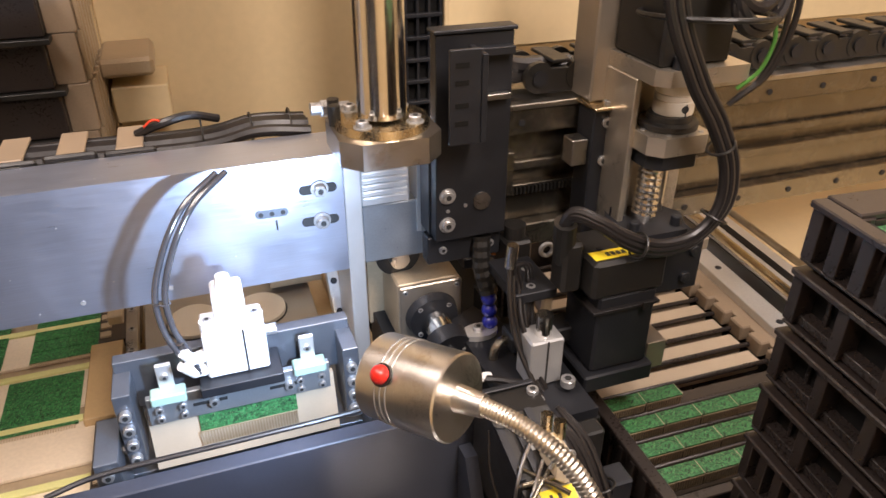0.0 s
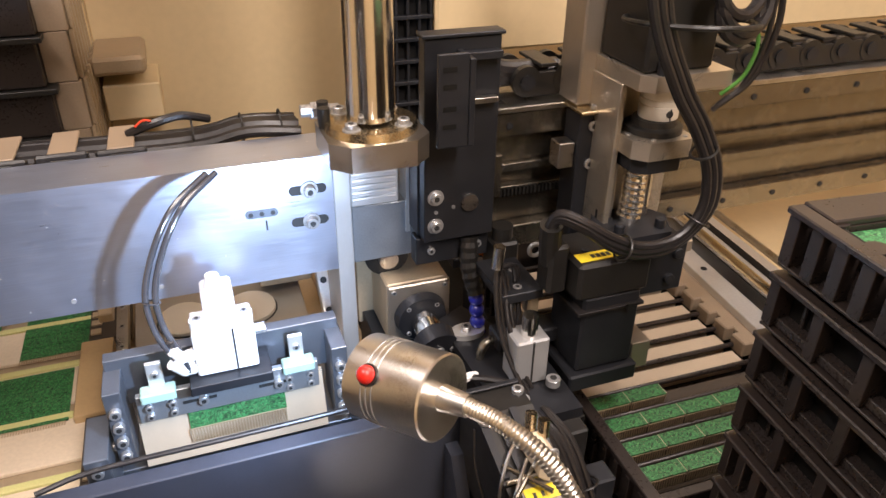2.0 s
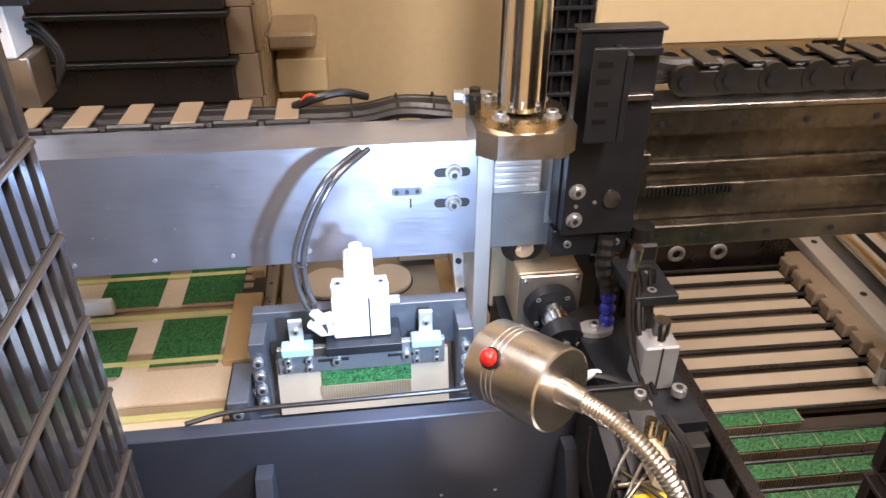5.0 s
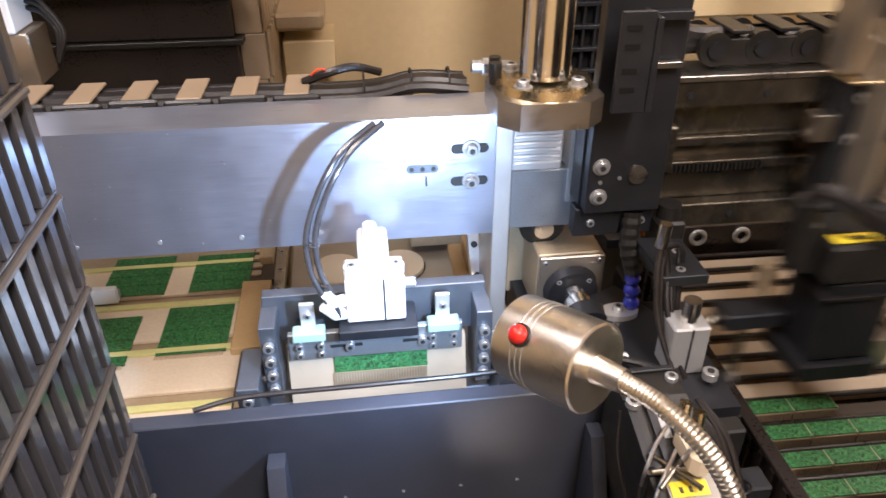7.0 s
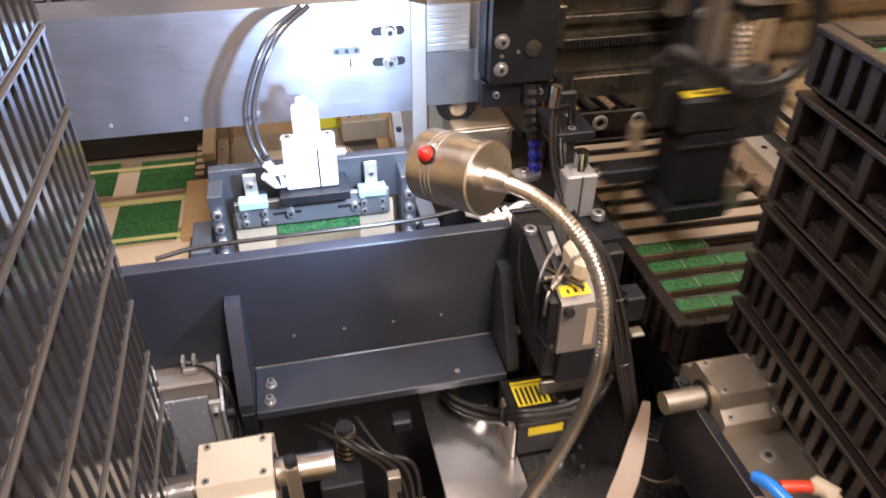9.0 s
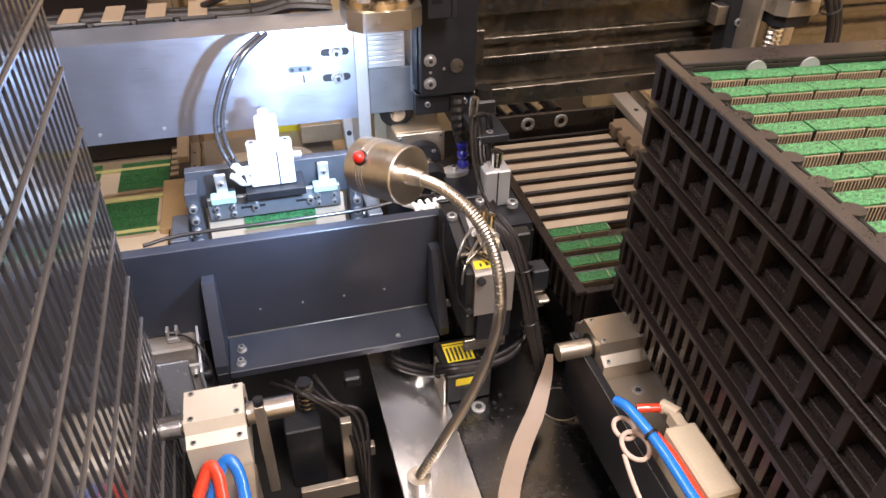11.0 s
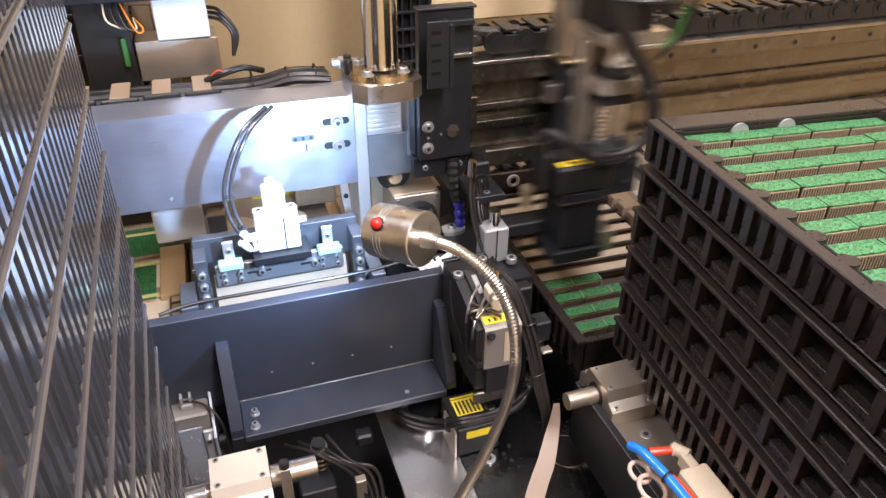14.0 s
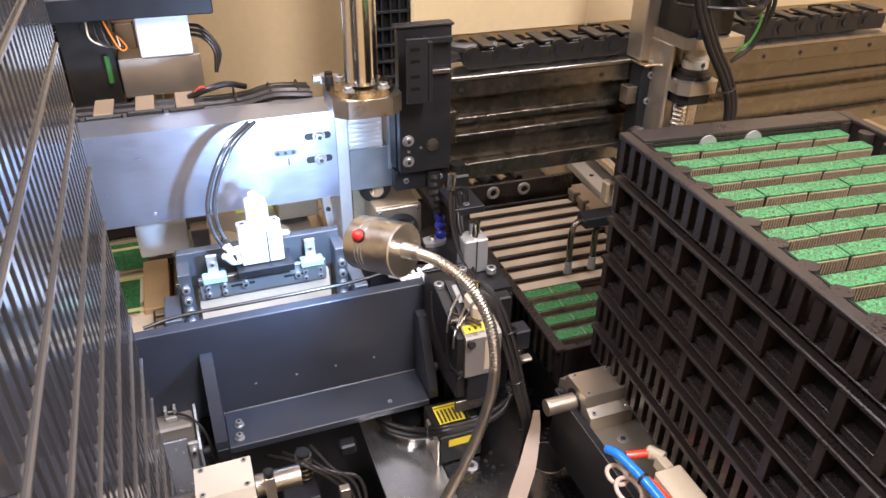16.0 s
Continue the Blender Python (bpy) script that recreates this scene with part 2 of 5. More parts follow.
NECKSTEEL = surface("worn_neck_steel", (0.60, 0.56, 0.49), 0.34, 1.0, 0.08, 60, 0.03)
TANPLATE = surface("orange_tan_board", (0.50, 0.34, 0.17), 0.5, 0.0, 0.08, 20, 0.05, dirt=0.1, dirt_colour=(0.36, 0.24, 0.12))
# Near-black: the shade of pits, gaps and holes is put into the colour.
PIT = surface("near_black_inside_shade", (0.007, 0.0065, 0.006), 0.6, 0.0, 0.3, 20, 0.1, spec=0.2)
CLAMPGREY = surface("grey_clamp_steel", (0.36, 0.39, 0.42), 0.34, 0.7, 0.12, 50, 0.08)
MINT = surface("mint_polymer_block", (0.33, 0.50, 0.44), 0.45, 0.0, 0.06, 60, 0.05)
BARTAN = surface("brown_tan_plastic", (0.27, 0.20, 0.135), 0.45, 0.0, 0.12, 30, 0.06)
DISCPLATE = surface("brushed_disc_plate", (0.36, 0.33, 0.29), 0.36, 0.6, 0.12, 30, 0.10, (1, 30, 30), dirt=0.15, dirt_colour=(0.25, 0.2, 0.14))
PINS = surface("tinned_pins", (0.44, 0.34, 0.22), 0.4, 0.1, 0.1, 200, 0.0, piece=0.1)


def circuit(name, base, trace):
    """Green solder mask with fine copper pads, as on a panel of small boards."""
    m, n, l, b = nodes_of(name)
    at = n.new("ShaderNodeTexCoord")
    vor, brick, big = n.new("ShaderNodeTexVoronoi"), n.new("ShaderNodeTexVoronoi"), n.new("ShaderNodeTexNoise")
    vor.inputs["Scale"].default_value, brick.inputs["Scale"].default_value, big.inputs["Scale"].default_value = 800, 520, 40
    brick.distance = "MANHATTAN"
    for q in (vor, brick, big):
        l.new(at.outputs["Object"], q.inputs[0])
    dots = n.new("ShaderNodeMapRange")
    dots.inputs["From Min"].default_value, dots.inputs["From Max"].default_value = 0.28, 0.16
    l.new(vor.outputs["Distance"], dots.inputs[0])
    sep = n.new("ShaderNodeSeparateColor")
    l.new(brick.outputs["Color"], sep.inputs[0])
    sh = n.new("ShaderNodeMapRange")
    sh.inputs["To Min"].default_value, sh.inputs["To Max"].default_value = 0.25, 2.1
    l.new(sep.outputs[0], sh.inputs[0])
    gate = n.new("ShaderNodeMath")
    gate.operation = "GREATER_THAN"
    gate.inputs[1].default_value = 0.62
    l.new(sep.outputs[1], gate.inputs[0])
    both = n.new("ShaderNodeMath")
    both.operation = "MULTIPLY"
    l.new(dots.outputs[0], both.inputs[0]), l.new(gate.outputs[0], both.inputs[1])
    sc = n.new("ShaderNodeVectorMath")
    sc.operation = "SCALE"
    sc.inputs[0].default_value = base
    l.new(sh.outputs[0], sc.inputs["Scale"])
    mx = n.new("ShaderNodeMix")
    mx.data_type = "RGBA"
    mx.inputs[7].default_value = (*trace, 1)
    l.new(both.outputs[0], mx.inputs[0]), l.new(sc.outputs[0], mx.inputs[6])
    l.new(mx.outputs[2], b.inputs["Base Color"])
    b.inputs["Roughness"].default_value = 0.5
    bp = n.new("ShaderNodeBump")
    bp.inputs["Strength"].default_value, bp.inputs["Distance"].default_value = 0.6, 0.0012
    l.new(sep.outputs[0], bp.inputs["Height"]), l.new(bp.outputs[0], b.inputs["Normal"])
    return m


PCB = circuit("green_circuit_board", (0.026, 0.130, 0.042), (0.40, 0.46, 0.24))


# ---- mesh helpers ----
def mesh_of(name, bm, material):
    me = bpy.data.meshes.new(name)
    bm.normal_update()
    bm.to_mesh(me)
    bm.free()
    me.materials.append(material)
    return me


def part(name, bm, material, parent=None, label="", m=None, smooth=False):
    """One mesh object from a bmesh, under a thing or part."""
    me = mesh_of(name, bm, material) if isinstance(bm, bmesh.types.BMesh) else bm
    if smooth:
        me.polygons.foreach_set("use_smooth", [True] * len(me.polygons))
        me.set_sharp_from_angle(angle=radians(35))
    ob = new(name, me)
    if parent is not None:
        ob.parent = parent
    if m is not None:
        ob.matrix_basis = m
    if label:
        ob["label"] = label
    return ob


def thing(name, label, category, at=(0, 0, 0), group="", kind="", yaw=0):
    ob = new(name)
    ob.matrix_basis = pose(*at, 0, 0, yaw)
    ob.empty_display_size = 0.02
    return tagged(ob, label, category, group, kind)


def box(bm, x0, x1, y0, y1, z0, z1, bevel=0.0008, m=None):
    r = bmesh.ops.create_cube(bm, size=1)
    vs = r["verts"]
    bmesh.ops.scale(bm, vec=(x1 - x0, y1 - y0, z1 - z0), verts=vs)
    bmesh.ops.translate(bm, vec=((x0 + x1) / 2, (y0 + y1) / 2, (z0 + z1) / 2), verts=vs)
    if bevel:
        es = list({e for v in vs for e in v.link_edges})
        out = bmesh.ops.bevel(bm, geom=es, offset=bevel, segments=1, affect="EDGES")
        vs = list(set(v for f in out["faces"] for v in f.verts) | {v for v in vs if v.is_valid})
    if m is not None:
        bmesh.ops.transform(bm, matrix=m, verts=vs)
    return bm


def bx(*a, **k):
    return box(bmesh.new(), *a, **k)


def rod(bm, p0, p1, r0, r1=None, seg=20, caps=True):
    p0, p1 = Vector(p0), Vector(p1)
    d = p1 - p0
    m = Matrix.Translation((p0 + p1) / 2) @ d.to_track_quat("Z", "Y").to_matrix().to_4x4()
    bmesh.ops.create_cone(bm, cap_ends=caps, segments=seg, radius1=r0, radius2=r0 if r1 is None else r1, depth=d.length, matrix=m)
    return bm


def cy(p0, p1, r0, r1=None, seg=20):
    return rod(bmesh.new(), p0, p1, r0, r1, seg)


def prism(outline, d0, d1, axis="x", bm=None):
    """An outline in the plane across an axis, drawn out along it."""
    bm = bm or bmesh.new()
    put = {"x": lambda d, a, b: (d, a, b), "y": lambda d, a, b: (a, d, b), "z": lambda d, a, b: (a, b, d)}[axis]
    lo, hi = [bm.verts.new(put(d0, a, b)) for a, b in outline], [bm.verts.new(put(d1, a, b)) for a, b in outline]
    k = len(outline)
    fs = [bm.faces.new(lo), bm.faces.new(hi)] + [bm.faces.new((lo[i], lo[(i + 1) % k], hi[(i + 1) % k], hi[i])) for i in range(k)]
    bmesh.ops.recalc_face_normals(bm, faces=fs)
    return bm


def spline(points, steps=8):
    """Points along a smooth line through the given ones."""
    p = [Vector(q) for q in points]
    p = [p[0] * 2 - p[1]] + p + [p[-1] * 2 - p[-2]]
    out = []
    for i in range(1, len(p) - 2):
        for s in range(steps):
            t = s / steps
            a, b, c, d = p[i - 1:i + 3]
            out.append(0.5 * (2 * b + (c - a) * t + (2 * a - 5 * b + 4 * c - d) * t * t + (3 * b - a - 3 * c + d) * t ** 3))
    out.append(p[-2])
    return out


def tube(points, r, seg=10, steps=8, wave=0.0, pitch=2, bm=None):
    """A round tube along a smooth line; wave makes it ribbed."""
    bm = bm or bmesh.new()
    path = spline(points, steps)
    rings, side = [], Vector((0.3, 0.2, 1)).normalized()
    for i, c in enumerate(path):
        d = (path[min(i + 1, len(path) - 1)] - path[max(i - 1, 0)]).normalized()
        side = (side - d * side.dot(d)).normalized()
        up = d.cross(side)
        rr = r * (1 + (wave if i % pitch == 0 else -wave) if wave else 1)
        rings.append([bm.verts.new(c + (side * math.cos(a) + up * math.sin(a)) * rr) for a in (2 * math.pi * k / seg for k in range(seg))])
    fs = []
    for a, b in zip(rings, rings[1:]):
        for k in range(seg):
            fs.append(bm.faces.new((a[k], a[(k + 1) % seg], b[(k + 1) % seg], b[k])))
    fs += [bm.faces.new(rings[0]), bm.faces.new(rings[-1])]
    bmesh.ops.recalc_face_normals(bm, faces=fs)
    return bm


def lathe(profile, origin, axis, seg=48):
    """A turned solid: pairs of distance along the axis and radius."""
    bm = bmesh.new()
    axis = Vector(axis).normalized()
    a = axis.orthogonal().normalized()
    b = axis.cross(a)
    rows = [[bm.verts.new(Vector(origin) + axis * d + (a * math.cos(t) + b * math.sin(t)) * r) for t in (2 * math.pi * k / seg for k in range(seg))] for d, r in profile]
    fs = [bm.faces.new((p[k], p[(k + 1) % seg], q[(k + 1) % seg], q[k])) for p, q in zip(rows, rows[1:]) for k in range(seg)]
    fs += [bm.faces.new(rows[0]), bm.faces.new(rows[-1])]
    bmesh.ops.recalc_face_normals(bm, faces=fs)
    return bm


def comb(x0, count, step, tooth, z0, z1, y0, y1):
    """A row of pins on a thin strip, as one piece."""
    o = [(x0, z1)]
    for i in range(count):
        x = x0 + i * step
        o += [(x, z0), (x + tooth, z0), (x + tooth, z1 - 0.0012)]
        if i < count - 1:
            o.append((x + step, z1 - 0.0012))
    o.append((o[-1][0], z1))
    return prism(o, y0, y1, "y")


def ring(bm, centre, axis, r, thick, seg=24, sub=8):
    """A torus."""
    axis = Vector(axis).normalized()
    a = axis.orthogonal().normalized()
    b = axis.cross(a)
    rows = []
    for i in range(seg):
        t = 2 * math.pi * i / seg
        d = a * math.cos(t) + b * math.sin(t)
        rows.append([bm.verts.new(Vector(centre) + d * (r + thick * math.cos(2 * math.pi * j / sub)) + axis * thick * math.sin(2 * math.pi * j / sub)) for j in range(sub)])
    fs = []
    for i in range(seg):
        for j in range(sub):
            fs.append(bm.faces.new((rows[i][j], rows[(i + 1) % seg][j], rows[(i + 1) % seg][(j + 1) % sub], rows[i][(j + 1) % sub])))
    bmesh.ops.recalc_face_normals(bm, faces=fs)
    return bm


BOLT_MESHES = {}


def bolt(parent, at, axis=(0, -1, 0), r=0.0065, h=0.008, washer=False, material=None, name="bolt"):
    """A socket-head screw whose head stands on a face at a point, along an axis."""
    key = (r, h, washer, material.name if material else "")
    if key not in BOLT_MESHES:
        bm = bmesh.new()
        rod(bm, (0, 0, 0), (0, 0, h * 0.9), r, seg=18)
        rod(bm, (0, 0, h * 0.9), (0, 0, h), r, r * 0.9, seg=18)
        if washer:
            rod(bm, (0, 0, -0.0002), (0, 0, h * 0.18), r * 1.45, seg=20)
        head = mesh_of("bolt", bm, material or SCREW)
        sock = mesh_of("socket", rod(bmesh.new(), (0, 0, h - 0.0003), (0, 0, h + 0.0004), r * 0.52, seg=6), SOCKET)
        BOLT_MESHES[key] = head, sock
    head, sock = BOLT_MESHES[key]
    ob = part(name, head, None, parent, m=Matrix.Translation(at) @ Vector(axis).to_track_quat("Z", "Y").to_matrix().to_4x4())
    part("socket", sock, None, ob)
    return ob


# ---- room and machine frame ----
def structure(name, bm, material, label, category):
    return tagged(part(name, bm, material), label, category, kind="structure")


structure("floor", bx(-2.2, 2.8, -2.2, 2.3, -0.05, 0), TAN, "dusty workshop floor under the machine", "floor")
# Unseen walls and ceiling, added close and pale so that they bounce light.
structure("wall_north", bx(-2.2, 2.8, 2.2, 2.3, 0, 2.7), CREAM, "unseen cream workshop wall added to bounce light", "wall")
structure("wall_south", bx(-2.2, 2.8, -2.3, -2.2, 0, 2.7), CREAM, "unseen cream workshop wall added to bounce light", "wall")
structure("wall_east", bx(2.8, 2.9, -2.2, 2.2, 0, 2.7), CREAM, "unseen cream workshop wall added to bounce light", "wall")
structure("wall_west", bx(-2.3, -2.2, -2.2, 2.2, 0, 2.7), CREAM, "unseen cream workshop wall added to bounce light", "wall")
structure("ceiling", bx(-2.2, 2.8, -2.2, 2.2, 2.7, 2.75), CREAM, "unseen cream workshop ceiling added to bounce light", "ceiling")
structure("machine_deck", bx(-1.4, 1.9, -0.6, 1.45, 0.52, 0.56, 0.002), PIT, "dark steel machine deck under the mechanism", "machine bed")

panel = thing("back_panel", "cream painted sheet-metal panel behind the beam", "panel", (0, 1.42, 0))
part("sheet", bx(-0.13, 0.62, 0, 0.02, 0.56, 2.3, 0.002), CREAM, panel)
part("left_fold", bx(-0.14, -0.13, -0.02, 0.02, 0.56, 2.3, 0.001), CREAM, panel)
part("ledge", bx(-0.13, -0.045, -0.14, 0, 1.062, 1.092, 0.006), TAN, panel, "tan metal ledge")
part("ledge_block", bx(-0.12, -0.03, -0.12, 0, 0.98, 1.04, 0.002), CREAM, panel)

cab = thing("control_box", "cream painted control box with a black vent grille", "cabinet", (0.345, 0.95, 1.145))
part("body", bx(0, 1.3, 0, 0.3, 0, 1.0, 0.004), CREAM, cab)
for x in (0.5, 1.2):
    part("leg", bx(x, x + 0.04, 0.22, 0.26, -0.585, -0.0005, 0.002), ANODISED, cab)
part("seam", bx(0.36, 0.366, -0.002, 0, 0, 1.0, 0.0005), CREAM, cab)
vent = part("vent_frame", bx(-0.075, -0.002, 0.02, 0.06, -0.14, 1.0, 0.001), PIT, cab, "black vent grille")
for i in range(5):
    part("vertical_bar", bx(-0.072 + i * 0.0165, -0.0685 + i * 0.0165, 0.008, 0.02, -0.14, 1.0, 0.0005), ANODISED, vent)
for i in range(24):
    part("crossbar", bx(-0.074, -0.002, 0.006, 0.018, -0.13 + i * 0.03, -0.125 + i * 0.03, 0.0005), ANODISED, vent)

side = thing("floor_panel", "pale sheet-metal floor panel beside the rails", "panel", (0.9, 0.4, 0.70))
part("sheet", bx(0, 1.0, -0.3, 0.9, 0, 0.01, 0.001), CREAM, side)

# ---- aluminium cross beam ----
beam = thing("cross_beam", "brushed aluminium cross beam scuffed by use, lit by the work lamp", "machine beam", (0, 0.739, 0.96))
bm = bx(-0.95, 0.148, 0, 0.012, 0, 0.1468, 0.0)
part("front_plate", bm, ALU_LONG, beam)
part("top_plate", bx(-0.95, 0.148, 0.0121, 0.071, 0.135, 0.1468, 0.0), ALU_LONG, beam)
part("bottom_plate", bx(-0.95, 0.148, 0.0125, 0.071, 0.0, 0.012, 0.0012), ALU_LONG, beam)
part("back_plate", bx(-0.95, 0.148, 0.0592, 0.071, 0.0125, 0.1345, 0.0012), ALU_LONG, beam)
for z in (0.109, 0.070):
    slot = prism([(0.113 + 0.0055 * math.cos(a) - (0.009 if math.cos(a) < 0 else -0.022), z + 0.0055 * math.sin(a)) for a in np.linspace(0.05, 2 * math.pi + 0.05, 20, endpoint=False)], -0.0012, 0.0004, "y")
    part("slot", slot, SOCKET, beam)
    bolt(beam, (0.121, -0.001, z), r=0.0068, h=0.009, washer=True)
part("tab_slot", prism([(0.067 + 0.0048 * math.cos(a) + (-0.013 if math.cos(a) < 0 else 0.013), 0.0875 + 0.0048 * math.sin(a)) for a in np.linspace(0.05, 2 * math.pi + 0.05, 20, endpoint=False)], -0.0014, 0.0005, "y"), GREYPLATE, beam)
for x in (0.055, 0.067, 0.079):
    part("slot_hole", cy((x, -0.002, 0.0875), (x, 0.0, 0.0875), 0.0026), SOCKET, beam)
part("scribe_mark", bx(0.070, 0.072, -0.0006, 0.0004, 0.066, 0.078, 0.0), SOCKET, beam)
for i in range(10):
    x = -0.05 - i * 0.0885
    # Pale grey discs: the glint in each hole is painted in.
    part("tapped_hole", cy((x, -0.0008, 0.0155), (x, 0.001, 0.0155), 0.0027, seg=14), GREYWHITE, beam)
part("post_plate", bx(0.1485, 0.168, 0.0, 0.08, -0.26, 0.15, 0.001), ALU, beam)
part("welded_block", bx(0.1685, 0.226, 0.004, 0.07, 0.076, 0.174, 0.0015), ALU, beam)
for i in range(11):
    part("weld_bead", tube([(0.171, 0.0035, 0.086 + i * 0.0078), (0.19, 0.0028, 0.0865 + i * 0.0078), (0.21, 0.0033, 0.086 + i * 0.0078), (0.2225, 0.003, 0.0855 + i * 0.0078)], 0.0021, 6, 5), ALU, beam)
part("end_block", bx(0.1685, 0.262, 0.004, 0.075, 0.001, 0.0755, 0.0015), CLAMPGREY, beam)
part("side_web", prism([(0.0, 0.035), (0.0, 0.135), (0.05, 0.135), (0.05, 0.02)], 0.234, 0.2385, "x"), ALU, beam)

# ---- chrome column on its flange ----
column = thing("chrome_column", "polished chrome guide column bolted to a flange", "column", (0.177, 0.668, 1.135))
part("shaft", cy((0, 0, 0.037), (0, 0, 0.75), 0.0243, seg=48), CHROME, column, smooth=True)
corner = 0.018
fl = [(-0.05 + corner, -0.05), (0.05 - corner, -0.05), (0.05, -0.05 + corner), (0.05, 0.05 - corner), (0.05 - corner, 0.05), (-0.05 + corner, 0.05), (-0.05, 0.05 - corner), (-0.05, -0.05 + corner)]
part("flange", prism(fl, 0.0, 0.026, "z"), STEEL, column)
part("collar", cy((0, 0, 0.0262), (0, 0, 0.034), 0.047, 0.045, seg=40), GOLDISH, column, smooth=True)
for a in (45, 135, 225, 315):
    x, y = 0.0365 * math.cos(radians(a)), 0.0365 * math.sin(radians(a))
    bolt(column, (x, y, 0.034), (0, 0, 1), r=0.006, h=0.007, washer=True)
for x, y in ((-0.044, 0.012), (-0.041, 0.032)):
    part("black_screw", cy((x, y, 0.026), (x, y, 0.046), 0.006, seg=16), BLACK, column)
part("air_fitting", cy((-0.060, 0.055, 0.030), (-0.02, 0.055, 0.028), 0.0065, seg=14), SCREW, column)
part("fitting_nut", cy((-0.050, 0.055, 0.0295), (-0.042, 0.055, 0.029), 0.009, seg=6), SCREW, column)

# ---- black upright bracket ----
br = thing("upright_bracket", "black anodised upright bracket with slotted tab", "bracket", (0.235, 0.675, 1.013))
part("plate", bx(0, 0.083, 0, 0.018, 0, 0.227, 0.001), ANODISED, br)
part("cap", bx(-0.003, 0.086, -0.003, 0.019, 0.2275, 0.2315, 0.001), ANODISED, br)
part("side_plate", bx(-0.002, 0.010, 0.0185, 0.050, 0.0, 0.125, 0.001), ANODISED, br)
tabp = part("slotted_tab", bx(0.001, 0.033, -0.0385, -0.0335, 0.128, 0.222, 0.0008), ANODISED, br)
part("tab_side", bx(0.0335, 0.040, -0.0385, -0.0005, 0.128, 0.216, 0.0008), ANODISED, br)
for z in (0.148, 0.166, 0.188, 0.205):
    part("slot", bx(0.006, 0.020, -0.0392, -0.0384, z, z + 0.005, 0.0), PIT, tabp)
part("upper_lip", bx(0.041, 0.080, -0.012, -0.001, 0.206, 0.214, 0.0006), ANODISED, br)
part("bright_lip", bx(0.041, 0.078, -0.010, -0.001, 0.160, 0.166, 0.0006), STEEL, br)
for z in (0.055, 0.020):
    bolt(br, (0.013, -0.0002, z), r=0.0065, h=0.005, washer=True)
part("plug", cy((0.053, -0.003, 0.044), (0.053, 0.001, 0.044), 0.010, seg=28), STEEL, br)
for x, z in ((0.0135, 0.037), (0.034, 0.041)):
    part("set_screw", cy((x, -0.0012, z), (x, 0.0005, z), 0.0022, seg=10), SCREW, br)
part("foot_bar", bx(-0.006, 0.0835, 0.012, 0.032, -0.035, -0.0005, 0.001), ANODISED, br)
for x in (0.012, 0.070):
    bolt(br, (x, 0.012, -0.018), r=0.0045, h=0.003)

# ---- gantry rail ----
ga = thing("gantry_rail", "long aluminium linear gantry rail with toothed belt", "linear rail", (0.32, 0.70, 0.972))
L = 1.25
part("body", bx(0, L, 0.026, 0.10, 0.002, 0.178, 0.001), RAIL, ga)
part("top_rail", bx(0, L, 0.0, 0.0255, 0.146, 0.174, 0.0012), RAIL, ga)
part("top_edge", bx(0, L, -0.003, 0.05, 0.1745, 0.181, 0.001), STEEL, ga)
part("upper_rib", bx(0, L, 0.010, 0.0255, 0.098, 0.108, 0.001), RAIL, ga)
part("lower_rib", bx(0, L, 0.012, 0.0255, 0.066, 0.078, 0.001), RAIL, ga)
part("channel_back", bx(0, L, 0.020, 0.0255, 0.030, 0.0655, 0.0005), RAIL, ga)
part("channel_upper", bx(0, L, 0.018, 0.0255, 0.1085, 0.1455, 0.0005), RAIL, ga)
part("bottom_rail", bx(0, L, 0.002, 0.0255, 0.0, 0.029, 0.0012), RAIL, ga)
bm = bmesh.new()
for i in range(24):
    box(bm, 0.01 + i * 0.005, 0.0125 + i * 0.005, 0.006, 0.0115, 0.068, 0.0765, 0)
tagged(part("belt_teeth", bm, BLACK, ga, "black toothed belt"), kind="stuff")
for i in range(15):
    x = 0.024 + i * 0.0845
    bolt(ga, (x, -0.0002, 0.159), r=0.004, h=0.0012, material=ANODISED)
    bolt(ga, (x - 0.01, 0.0018, 0.014), r=0.004, h=0.0012, material=ANODISED)
for z in (0.084, 0.114):
    part("stop_screw", cy((0.008, 0.004, z), (0.008, 0.02, z), 0.007, seg=14), SCREW, ga)
part("stop_plate", bx(-0.002, 0.018, 0.0, 0.0175, 0.072, 0.125, 0.001), RAIL, ga)


def chain_link(name):
    bm = bmesh.new()
    for s in (0.0, 0.052):
        rod(bm, (0, s, 0), (0, s + 0.008, 0), 0.0175, seg=20)
        box(bm, 0.0, 0.050, s + 0.001, s + 0.007, -0.018, 0.010, 0.001)
    box(bm, 0.016, 0.038, 0.001, 0.059, 0.015, 0.019, 0.0008)
    return mesh_of(name, bm, BLACK)


def chain(name, label, x0, count, at, step=0.0505):
    ob = thing(name, label, "cable chain", at)
    me, hub = chain_link("link"), mesh_of("hub", cy((0, -0.003, 0), (0, 0.0, 0), 0.009, 0.008, 16), ANODISED)
    for i in range(count):
        k = part("link", me, None, ob, m=pose(x0 + i * step, 0, 0.0008 * (i % 2), 0, 0, 0))
        part("hub", hub, None, k)
    part("inner_cable", tube([(x0 - 0.03, 0.03, 0.0), (x0 + 0.1, 0.028, 0.002), (x0 + count * step, 0.03, 0.001)], 0.012, 10, 6), RUBBER, ob)
    return ob


chain("cable_chain", "black plastic cable chain lying on the gantry rail", 0.0, 17, (0.37, 0.715, 1.174))
